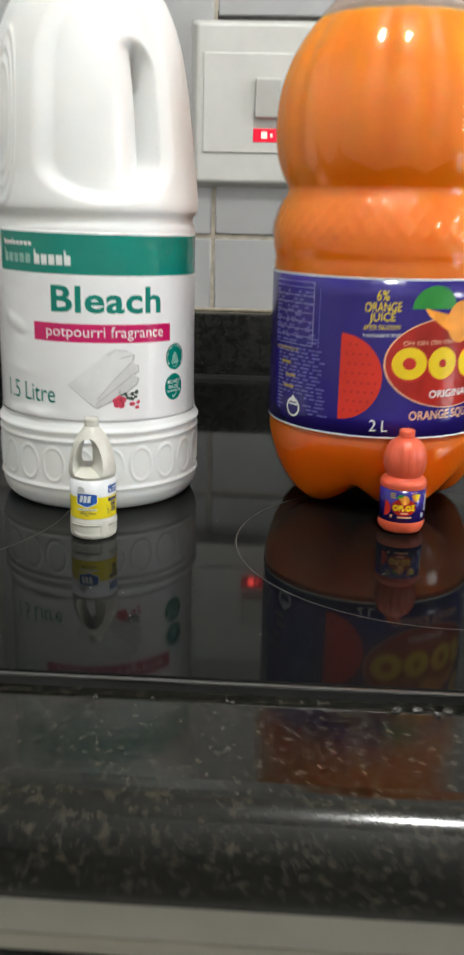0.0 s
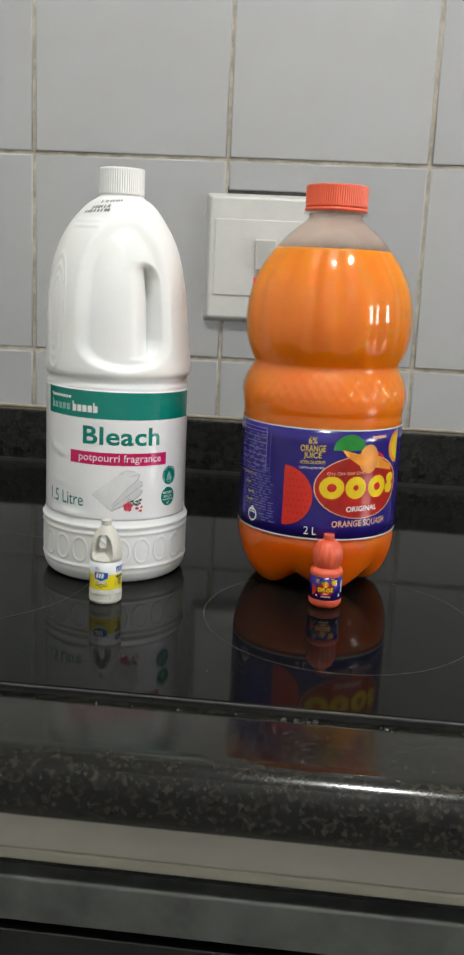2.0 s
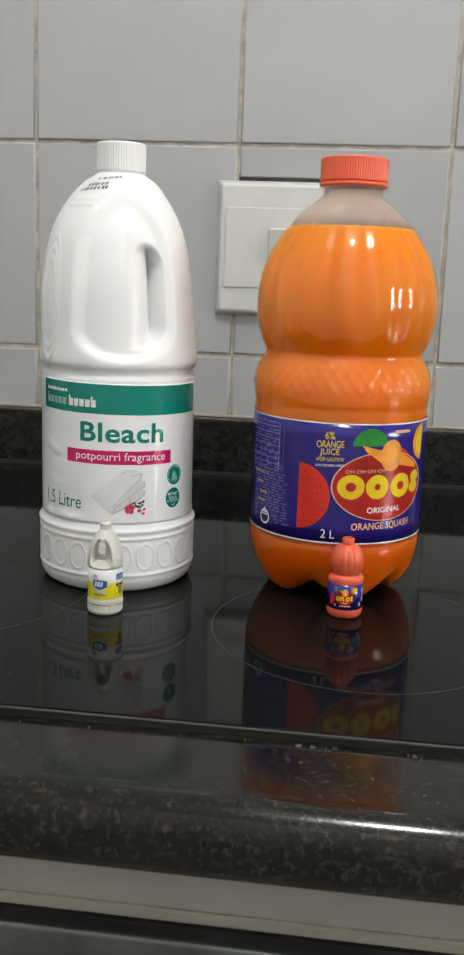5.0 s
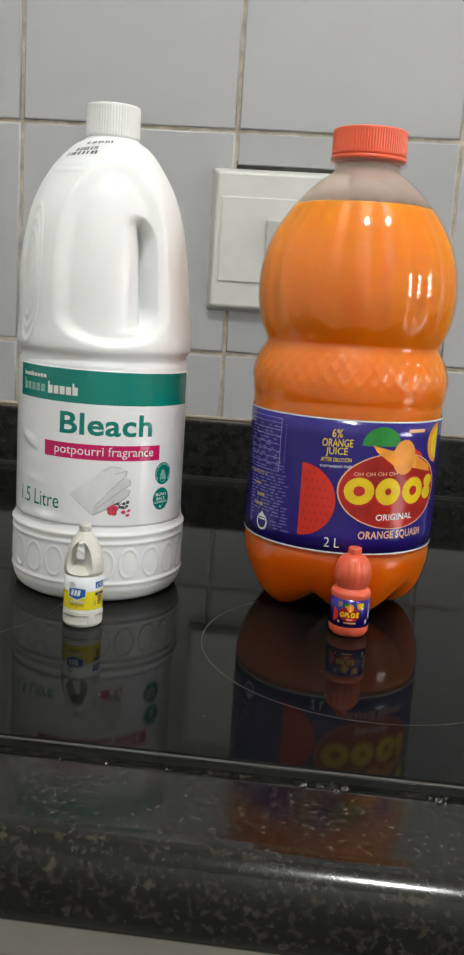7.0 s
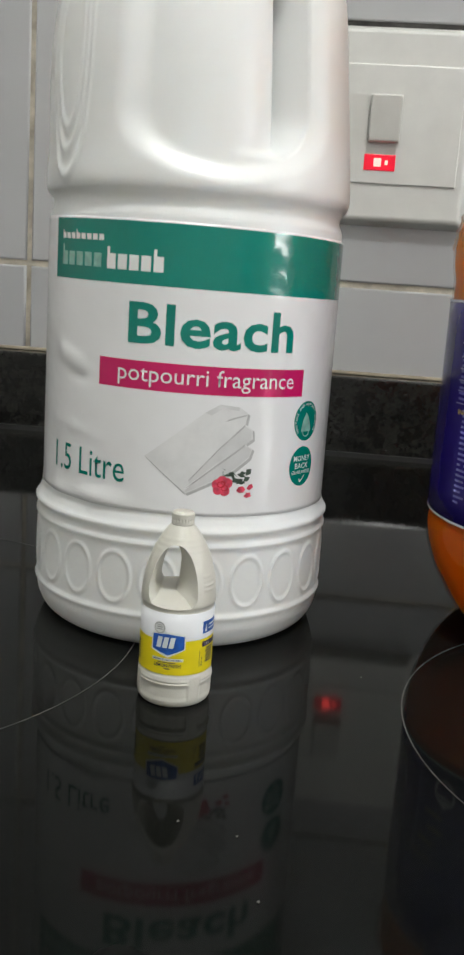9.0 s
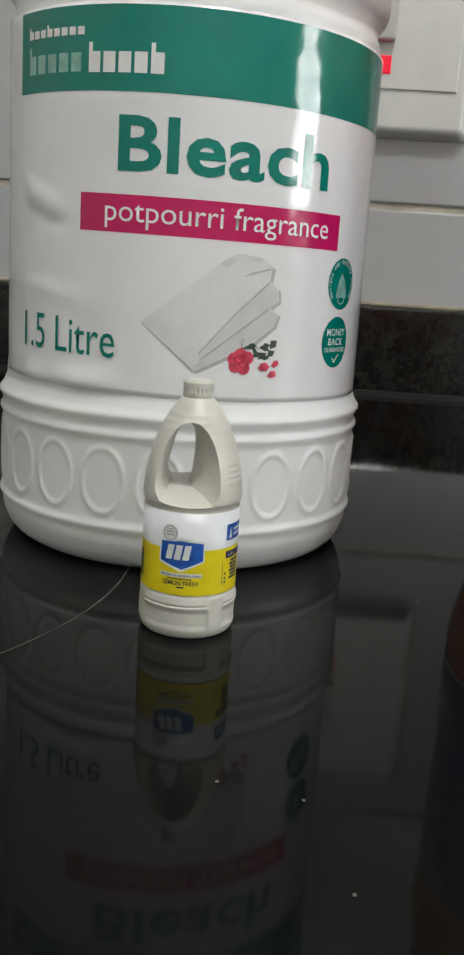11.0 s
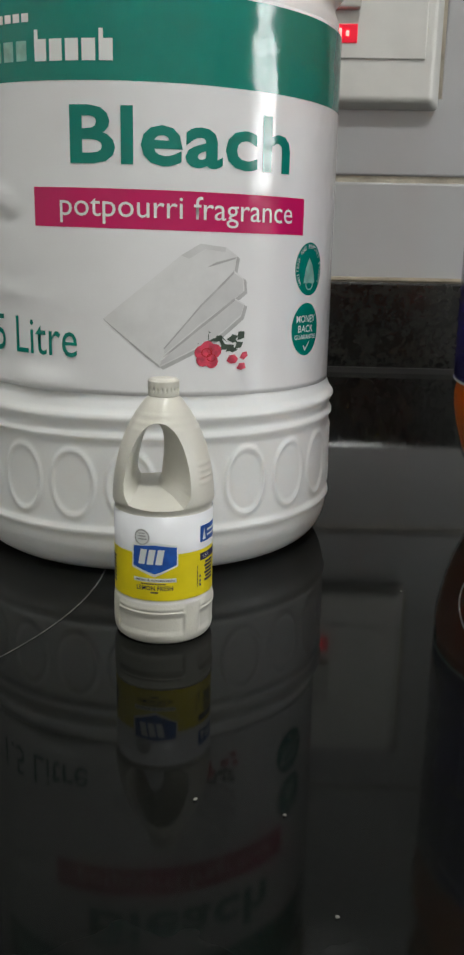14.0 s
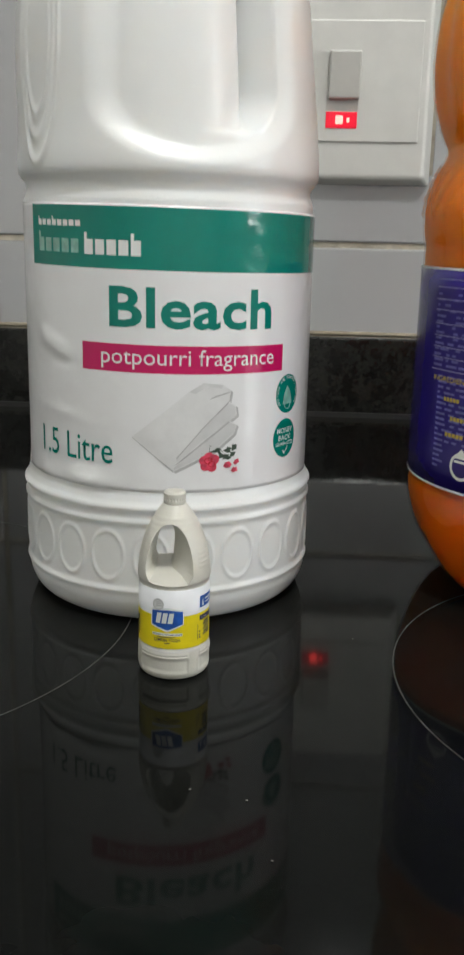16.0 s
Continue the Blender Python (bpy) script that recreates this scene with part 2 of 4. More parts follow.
def box(x0, x1, y0, y1, z0, z1, bevel=0.0, segments=2):
    bm = bmesh.new()
    bmesh.ops.create_cube(bm, size=1.0, matrix=Matrix.Translation(((x0 + x1) / 2, (y0 + y1) / 2, (z0 + z1) / 2)) @ Matrix.Diagonal((x1 - x0, y1 - y0, z1 - z0, 1)))
    if bevel:
        bmesh.ops.bevel(bm, geom=bm.edges[:], offset=bevel, segments=segments, affect="EDGES", profile=0.5)
    return bm


def prism(outline, y0, y1, bevel=0.0):
    """A plate whose outline lies in x and z, from y0 (its face) to y1."""
    bm = bmesh.new()
    front = bm.faces.new([bm.verts.new((x, y0, z)) for x, z in outline])
    made = bmesh.ops.extrude_face_region(bm, geom=[front])
    bmesh.ops.translate(bm, vec=(0, y1 - y0, 0), verts=[v for v in made["geom"] if isinstance(v, bmesh.types.BMVert)])
    bmesh.ops.recalc_face_normals(bm, faces=bm.faces[:])
    if bevel:
        edges = [e for e in bm.edges if all(abs(v.co.y - y0) < 1e-6 for v in e.verts)]
        bmesh.ops.bevel(bm, geom=edges, offset=bevel, segments=3, affect="EDGES", profile=0.5)
    return bm


def chaikin(points, rounds=2):
    """Rounds a profile off, and keeps its ends."""
    p = np.array(points, float)
    for _ in range(rounds):
        q = np.empty((2 * len(p) - 2, 2))
        q[0::2], q[1::2] = 0.75 * p[:-1] + 0.25 * p[1:], 0.25 * p[:-1] + 0.75 * p[1:]
        q[0], q[-1] = p[0], p[-1]
        p = q
    return p


def skin(r, theta, z, close_low=True, close_high=True):
    """A mesh from grids of radius, angle (0 towards -y, growing towards +x) and height, in millimetres."""
    rows, cols = r.shape
    co = np.stack([r * np.sin(theta), -r * np.cos(theta), z], -1).reshape(-1, 3) * MM
    faces = []
    for i in range(rows - 1):
        a = i * cols
        for j in range(cols):
            k = (j + 1) % cols
            faces.append((a + j, a + k, a + cols + k, a + cols + j))
    if close_low:
        faces.append(tuple(range(cols))[::-1])
    if close_high:
        faces.append(tuple(range((rows - 1) * cols, rows * cols)))
    me = bpy.data.meshes.new("skin")
    me.from_pydata(co.tolist(), [], faces)
    me.update()
    return me


def lathe(profile, cols=96, rounds=2, radius=None):
    """A turned body; radius(r, theta, z) may shape it further."""
    p = chaikin(profile, rounds) if rounds else np.array(profile, float)
    th = np.linspace(0, 2 * math.pi, cols, endpoint=False)
    r, t = np.meshgrid(p[:, 0], th, indexing="ij")
    z = np.repeat(p[:, 1:2], cols, 1)
    if radius:
        r = radius(r, t, z)
    return skin(r, t, z)


def sleeve(radius, a0, a1, z0, z1, thick=0.15, da=2.0, dz=4.0):
    """A curved sheet with thickness round a bottle, from angle a0 to a1 in degrees."""
    na, nz = max(2, int((a1 - a0) / da) + 1), max(2, int((z1 - z0) / dz) + 1)
    a, z = np.meshgrid(np.linspace(a0, a1, na), np.linspace(z0, z1, nz), indexing="ij")
    co, faces = [], []
    for off in (0, -thick):
        r = radius(a, z) + off
        t = np.radians(a)
        co += (np.stack([r * np.sin(t), -r * np.cos(t), z], -1).reshape(-1, 3) * MM).tolist()
    n = na * nz
    for i in range(na - 1):
        for j in range(nz - 1):
            q = (i * nz + j, (i + 1) * nz + j, (i + 1) * nz + j + 1, i * nz + j + 1)
            faces += [q, tuple(n + k for k in q[::-1])]
    rim = [i * nz for i in range(na)] + [(na - 1) * nz + j for j in range(1, nz)] + [i * nz + nz - 1 for i in range(na - 2, -1, -1)] + list(range(nz - 2, 0, -1))
    for a_, b_ in zip(rim, rim[1:] + rim[:1]):
        faces.append((b_, a_, n + a_, n + b_))
    me = bpy.data.meshes.new("sleeve")
    me.from_pydata(co, [], faces)
    me.update()
    return me


def flat(*outlines):
    """Flat shapes in the plane of angle (degrees) and height (mm)."""
    bm = bmesh.new()
    for outline in outlines:
        bm.faces.new([bm.verts.new((u, v, 0)) for u, v in outline])
    bmesh.ops.remove_doubles(bm, verts=bm.verts[:], dist=1e-4)
    return bm


def oval(u, v, ru, rv, n=40, start=0.0, end=360.0):
    full = end - start >= 360
    return [(u + ru * math.cos(radians(start + (end - start) * i / (n if full else n - 1))), v + rv * math.sin(radians(start + (end - start) * i / (n if full else n - 1)))) for i in range(n)]


def ring(u, v, ru, rv, width, n=40):
    """An oval outline of the given width, as quads."""
    out, inn = oval(u, v, ru, rv, n), oval(u, v, ru * (1 - width), rv * (1 - width), n)
    return [[out[i], out[(i + 1) % n], inn[(i + 1) % n], inn[i]] for i in range(n)]


def bar(u0, u1, v0, v1, lean=0.0):
    return [(u0, v0), (u1, v0), (u1 + lean, v1), (u0 + lean, v1)]


def printed(name, bm, mat, parent, radius, off=0.05, label=""):
    """Lays a flat print round a bottle: u is the angle, v the height."""
    us = [v.co.x for v in bm.verts]
    u = math.floor(min(us) / 3) * 3 + 3
    while u < max(us):
        bmesh.ops.bisect_plane(bm, geom=bm.verts[:] + bm.edges[:] + bm.faces[:], plane_co=(u, 0, 0), plane_no=(1, 0, 0))
        u += 3
    bmesh.ops.triangulate(bm, faces=bm.faces[:])
    for v in bm.verts:
        a, z = v.co.x, v.co.y
        r = float(radius(a, z)) + 0.02 + 0.45 * off + v.co.z
        v.co = Vector((r * math.sin(radians(a)), -r * math.cos(radians(a)), z)) * MM
    bmesh.ops.recalc_face_normals(bm, faces=bm.faces[:])
    for f in bm.faces:
        c = f.calc_center_median()
        if f.normal.x * c.x + f.normal.y * c.y < 0:
            f.normal_flip()
    return part(name, bm, mat, parent, label, smooth=True)


LETTERS = {}


def letters(text, swell=0.0, spread=0.0):
    """The built-in font's outlines of a text as a mesh, about one unit high; swell thickens the strokes."""
    if (text, swell) not in LETTERS:
        cu = bpy.data.curves.new("text", "FONT")
        cu.body, cu.resolution_u, cu.offset, cu.space_character = text, 3, swell, 1 + spread
        ob = new("text", cu)
        me = bpy.data.meshes.new_from_object(ob.evaluated_get(bpy.context.evaluated_depsgraph_get()))
        bpy.data.objects.remove(ob)
        LETTERS[text, swell] = me
    return LETTERS[text, swell]


def text_print(text, u0, u1, v0, v1, mat, parent, radius, off=0.09, heavy=0.0, slope=0.0, label="", name="lettering"):
    """A text that fills the angles u0 to u1 and, without descenders, the heights v0 to v1."""
    me = letters(text, heavy, 2.0 * heavy)
    tall = letters("H" if any(c.isupper() or c.isdigit() for c in text) else "x", heavy)
    top, low = max(v.co.y for v in tall.vertices), min(v.co.y for v in tall.vertices)
    xs = [v.co.x for v in me.vertices]
    bm = bmesh.new()
    bm.from_mesh(me)
    for v in bm.verts:
        s = (v.co.x - min(xs)) / (max(xs) - min(xs))
        v.co = Vector((u0 + (u1 - u0) * s, v0 + (v1 - v0) * (v.co.y - low) / (top - low) + slope * s, 0))
    return printed(name, bm, mat, parent, radius, off, label)


def arc_text(text, u, v, ru, rv, a0, a1, size, mat, parent, radius, off, per_mm):
    """Letters set along an oval, clockwise from a0 to a1."""
    bm = bmesh.new()
    for i, c in enumerate(text):
        if c == " ":
            continue
        a = radians(a0 + (a1 - a0) * i / (len(text) - 1))
        me = letters(c)
        mid = (max(w.co.x for w in me.vertices) + min(w.co.x for w in me.vertices)) / 2
        made = bmesh.new()
        made.from_mesh(me)
        for w in made.verts:
            x, y = (w.co.x - mid) * size, w.co.y * size
            t = a - math.pi / 2
            w.co = Vector((u + ru * math.cos(a) + (x * math.cos(t) - y * math.sin(t)) / per_mm, v + rv * math.sin(a) + x * math.sin(t) + y * math.cos(t), 0))
        tmp = bpy.data.meshes.new("tmp")
        made.to_mesh(tmp)
        made.free()
        bm.from_mesh(tmp)
        bpy.data.meshes.remove(tmp)
    return printed("lettering", bm, mat, parent, radius, off)


def cut_away(me, cutter):
    """A mesh with the cutter's volume taken out of it."""
    a, b = new("body", me), new("cutter", cutter)
    mod = a.modifiers.new("cut", "BOOLEAN")
    mod.operation, mod.object, mod.solver = "DIFFERENCE", b, "EXACT"
    out = bpy.data.meshes.new_from_object(a.evaluated_get(bpy.context.evaluated_depsgraph_get()))
    bpy.data.objects.remove(a)
    bpy.data.objects.remove(b)
    return out


def step(x, a, b):
    s = np.clip((x - a) / (b - a), 0, 1)
    return s * s * (3 - 2 * s)


# ---------------------------------------------------------------- the room
def room():
    floor = part("floor", box(-1.7, 1.7, -1.9, 0.16, -1.0, -0.9), FLOOR)
    tagged(floor, "plain brown kitchen floor below the counter", "floor", kind="structure")
    top = part("ceiling", box(-1.7, 1.7, -1.9, 0.16, 1.5, 1.6), CEILING)
    tagged(top, "plain white painted kitchen ceiling", "ceiling", kind="structure")
    # Unseen walls, set close in so their paint bounces light onto the bottles.
    for name, b in (("wall_west", (-1.3, -1.2, -1.8, 0.002)),):
        w = part(name, box(*b, -0.9, 1.5), PAINT)
        tagged(w, "unseen plain off-white wall, set close to bounce light", "wall", kind="structure")
    south = part("wall_south", box(-1.7, 1.7, -1.9, -1.8, -0.9, 1.5), PAINT)
    tagged(south, "unseen plain off-white wall, set close to bounce light", "wall", kind="structure")
    bm = bmesh.new()
    for y0, y1, z0, z1 in ((-1.8, -1.02, -0.9, 1.5), (-0.58, 0.012, -0.9, 1.5), (-1.02, -0.58, -0.9, 0.14), (-1.02, -0.58, 0.58, 1.5)):
        bmesh.ops.create_cube(bm, size=1.0, matrix=Matrix.Translation((1.65, (y0 + y1) / 2, (z0 + z1) / 2)) @ Matrix.Diagonal((0.1, y1 - y0, z1 - z0, 1)))
    east = part("wall_east", bm, PAINT)
    tagged(east, "off-white painted kitchen wall with a window opening", "wall", kind="structure")
    window = empty("window_1", (1.6, -0.80, 0.16), "white-framed kitchen window with glazing bars", "window", kind="structure")
    for y0, y1, z0, z1 in ((-0.22, -0.18, 0.0, 0.42), (0.18, 0.22, 0.0, 0.42), (-0.18, 0.18, -0.02, 0.02), (-0.18, 0.18, 0.38, 0.42)):
        part("window_frame", box(-0.08, -0.052, y0, y1, z0, z1, 0.003), SWITCH, window)
    part("glazing_bar", box(-0.075, -0.055, -0.013, 0.013, 0.02, 0.38, 0.003), SWITCH, window)
    for z0 in (0.13, 0.25):
        part("glazing_bar", box(-0.074, -0.056, -0.18, 0.18, z0, z0 + 0.022, 0.003), SWITCH, window)
    lamp = empty("ceiling_lamp", (0.20, -0.93, 1.5), "white ceiling rose and flex of the lamp over the counter", "lamp")
    part("rose", lathe([(38, -16), (44, -14), (46, 0), (0.1, 0)], 40, 0), SWITCH, lamp, smooth=True)
    part("flex", lathe([(3, -26), (3, -14)], 12, 0), SWITCH, lamp, smooth=True)


PITCH, JOINT, ROW_Z = 0.203, 0.0036, 0.3195


def tile_mesh(w, h, notch=None):
    """A cushion-edged tile, its lower left corner at the origin and its face at y = 0."""
    outline = [(0, 0), (w, 0), (w, h), (0, h)]
    if notch:
        x1, z0, z1 = notch
        outline += [(0, z1), (x1, z1), (x1, z0), (0, z0)]
    bm = prism(outline, 0.0, 0.008, 0.0016)
    me = bpy.data.meshes.new("tile")
    bm.to_mesh(me)
    bm.free()
    for p in me.polygons:
        p.use_smooth = p.area < 0.002
    me.materials.append(TILE)
    return me


def tiled_wall():
    wall = part("wall_north", box(-1.7, 1.7, 0.0022, 0.15, -0.9, 1.5), GROUT)
    tagged(wall, "kitchen wall of white glazed square tiles with grey-brown grout", "wall", kind="structure")
    side = PITCH - JOINT
    whole, low = tile_mesh(side, side), tile_mesh(side, 0.116 - 0.05 - JOINT / 2)
    notched = tile_mesh(side, side, (0.1075, 0.046, 0.1715))
    rng = random.Random(4)
    for i in range(-6, 7):
        for j in range(-2, 4):
            me, z = whole, ROW_Z + j * PITCH + JOINT / 2
            if j == -2:
                me, z = low, 0.05
            if (i, j) == (0, -1):
                me = notched
            t = new("tile", me)
            t.parent = wall
            t.location = (i * PITCH + JOINT / 2, rng.uniform(-0.0004, 0.0004), z)
            t.rotation_euler = (rng.uniform(-0.003, 0.003), 0, rng.uniform(-0.003, 0.003))
    gap = part("mortar_gap", box(0.0012, 0.1082, 0.0015, 0.012, 0.276, 0.2935), MORTAR, wall, "dark rough mortar in a gap over the switch")
    return gap


def switch():
    """The cooker's isolating switch: plate, inner panel, rocker and neon."""
    sw = empty("cooker_switch", (0.0435, 0.0, 0.2215), "off-white plastic wall switch with a glowing red neon", "switch")
    plate = prism([(-0.064, -0.065), (0.064, -0.065), (0.064, 0.0655), (-0.064, 0.0655)], -0.011, 0.001)
    face = [v for v in plate.verts if v.co.y < -0.01]
    for v in face:
        v.co.x *= 0.9
        v.co.z *= 0.93
    bmesh.ops.bevel(plate, geom=plate.edges[:], offset=0.0026, segments=4, affect="EDGES", profile=0.5)
    part("plate", plate, SWITCH, sw, smooth=False)
    part("panel", box(-0.052, 0.052, -0.0124, -0.008, -0.037, 0.039, 0.0006), SWITCH, sw)
    part("rocker", box(-0.0095, 0.0115, -0.0195, -0.0115, -0.0105, 0.0195, 0.0012), ROCKER, sw, "grey rocker, pressed")
    lens = part("neon", box(-0.0105, 0.0105, -0.0133, -0.011, -0.0285, -0.018, 0.0005), NEON, sw, "red neon lens, lit")
    part("element", box(0.0035, 0.0055, -0.0136, -0.0128, -0.0248, -0.0218, 0.0002), NEON_CORE, lens)
    part("element", box(-0.004, 0.001, -0.0137, -0.0128, -0.026, -0.0205, 0.0003), NEON_CORE, lens)


def counter():
    top = empty("worktop", (0, 0, -0.004), "polished black granite worktop with brown-grey flecks and a rounded edge", "worktop")
    # slab in side view, with a round nose
    edge = [(-0.609, 0.0)] + [(-0.612 - 0.013 * math.sin(radians(q)), -0.013 + 0.013 * math.cos(radians(q))) for q in range(0, 91, 5)]
    side = [(-0.001, 0.0)] + edge + [(-0.625, -0.024), (-0.6240, -0.0280), (-0.6210, -0.0310), (-0.616, -0.0325), (-0.001, -0.0325)]
    bm = bmesh.new()
    rows = [[bm.verts.new((x, y, z)) for y, z in side] for x in (-1.199, 1.55)]
    n = len(side)
    for k in range(n):
        bm.faces.new((rows[0][k], rows[0][(k + 1) % n], rows[1][(k + 1) % n], rows[1][k]))
    bm.faces.new(rows[0][::-1])
    bm.faces.new(rows[1])
    bmesh.ops.recalc_face_normals(bm, faces=bm.faces[:])
    slab = part("slab", bm, GRANITE, top)
    for p in slab.data.polygons:
        p.use_smooth = p.area < 0.03
    up = part("upstand", box(-1.199, 1.55, -0.020, 0.0015, -0.0035, 0.053, 0.0015), UPSTAND)
    tagged(up, "polished black granite upstand along the tiled wall", "upstand")
    part("sealant_line", box(-1.199, 1.55, -0.0032, -0.0006, 0.0532, 0.0556, 0.0006), SEALANT, up, "beige sealant along the tiles")
    part("silicone_bead", box(-1.199, 1.55, -0.0225, -0.020, -0.004, -0.0005), SEAL, up)


def hob():
    h = empty("ceramic_hob", (0.0, -0.3165, 0.0), "black ceramic glass hob with printed cooking rings, set into granite", "hob")
    x, y = 0.295, 0.2465
    part("glass", box(-x, x, -y, y, -0.004, 0.0, 0.0011, 3), HOB_GLASS, h)
    part("seal", box(-x + 0.002, x - 0.002, -y + 0.002, y - 0.002, -0.0052, -0.0041), SEAL, h)
    front = box(-x, x, -y - 0.0016, -y - 0.0002, -0.0013, -0.0002, 0.0004)
    part("front_seal", box(-x, x, -y - 0.0014, -y + 0.001, -0.0042, -0.0014), SEAL, h)
    part("front_trim", front, STEEL, h, "thin bright steel edge")
    for cx, cy, r in ((0.130, -0.4355, 0.0835), (-0.135, -0.405, 0.100)):
        bm = bmesh.new()
        n = 128
        rows = [[bm.verts.new((cx + q * math.cos(2 * math.pi * i / n), cy + 0.3165 + q * math.sin(2 * math.pi * i / n), 0.00008)) for i in range(n)] for q in (r - 0.0002, r + 0.0002)]
        for i in range(n):
            bm.faces.new((rows[0][i], rows[1][i], rows[1][(i + 1) % n], rows[0][(i + 1) % n]))
        bmesh.ops.recalc_face_normals(bm, faces=bm.faces[:])
        part("cooking_ring", bm, RING_PRINT, h, "thin pale printed ring")


def specks(name, spots, mat, label, category):
    bm = bmesh.new()
    rng = random.Random(9)
    for x, y, z, s in spots:
        m = Matrix.Translation((x, y, z + s * 0.3)) @ Euler((0, 0, rng.uniform(0, 6))).to_matrix().to_4x4() @ Matrix.Diagonal((s * rng.uniform(0.8, 1.6), s, s * 0.7, 1))
        bmesh.ops.create_icosphere(bm, subdivisions=1, radius=0.5, matrix=m)
    tagged(part(name, bm, mat), label, category, kind="stuff")


def oven():
    o = empty("oven_front", (0.0, -0.60, -0.0445), "built-in oven with a dark metal fascia below the counter", "oven")
    rail = part("counter_rail", box(-1.199, 1.55, -0.5985, -0.5795, -0.0674, -0.0367, 0.0012), CREAM)
    tagged(rail, "cream laminate rail below the granite edge", "rail")
    part("edge_band", box(-1.199, 1.55, -0.5988, -0.5795, -0.0740, -0.0675, 0.0016), BAND, rail, "yellowed lower edge band")
    z = 0.0445
    part("body", box(-0.2975, 0.2975, 0.02, 0.55, -0.60 + z, -0.075 + z), OVEN_BLACK, o)
    part("gap_strip", box(-0.2975, 0.2975, 0.006, 0.02, -0.084 + z, -0.0742 + z), OVEN_BLACK, o)
    part("fascia", box(-0.2975, 0.2975, -0.004, 0.02, -0.1035 + z, -0.0790 + z, 0.0018, 3), OVEN_METAL, o, "scuffed dark metal fascia")
    part("panel", box(-0.2975, 0.2975, 0.0, 0.02, -0.20 + z, -0.1115 + z, 0.0008), OVEN_BLACK, o, "black glass control panel")
    part("panel_edge", box(-0.2975, 0.2975, -0.0008, 0.006, -0.1114 + z, -0.1106 + z), STEEL, o)


# ---------------------------------------------------------------- the bottles
def ribbed_cap(r, z0, z1, ribs, depth, cols, rim=0.8):
    def shape(rr, t, z):
        body = step(z, z0 + 1.2, z0 + 1.8) * (1 - step(z, z1 - 2.2, z1 - 1.4)) * (rr > r * 0.9)
        return rr - depth * body * (0.5 + 0.5 * np.cos(t * ribs)) ** 2
    zs = list(np.linspace(z0 + 0.4, z1 - rim, 14))
    return lathe([(r - 0.4, z0)] + [(r, q) for q in zs] + [(r - 0.25, z1 - 0.3), (r - rim, z1), (r * 0.6, z1 + 0.1), (0.1, z1 + 0.1)], cols, 0, shape)


def bleach_radius(a, z):
    """The face of the paper label, with the creases at its loose edge."""
    a, z = np.asarray(a, float), np.asarray(z, float)
    loose = 1 - step(a, -34.0, -14.0)
    crease = 0.6 * np.exp(-np.abs((z - 87 + 0.3 * (a + 38)) / 2.8) ** 4) * np.exp(-np.abs((a + 40) / 8) ** 4) - 0.4 * np.exp(-((z - 82.5) / 1.6) ** 2 - ((a + 34) / 5) ** 2) + 0.35 * np.exp(-((z - 67 + 0.1 * (a + 40)) / 2.0) ** 2 - ((a + 36) / 12) ** 2)
    lift = 1.3 * np.exp(-((z - 46.5) / 2.6) ** 2) * np.exp(-((a + 24) / 9) ** 2) + 0.6 * np.exp(-((z - 46) / 2.4) ** 2) * np.exp(-((a + 45) / 6) ** 2)
    return 48.45 + loose * crease + lift


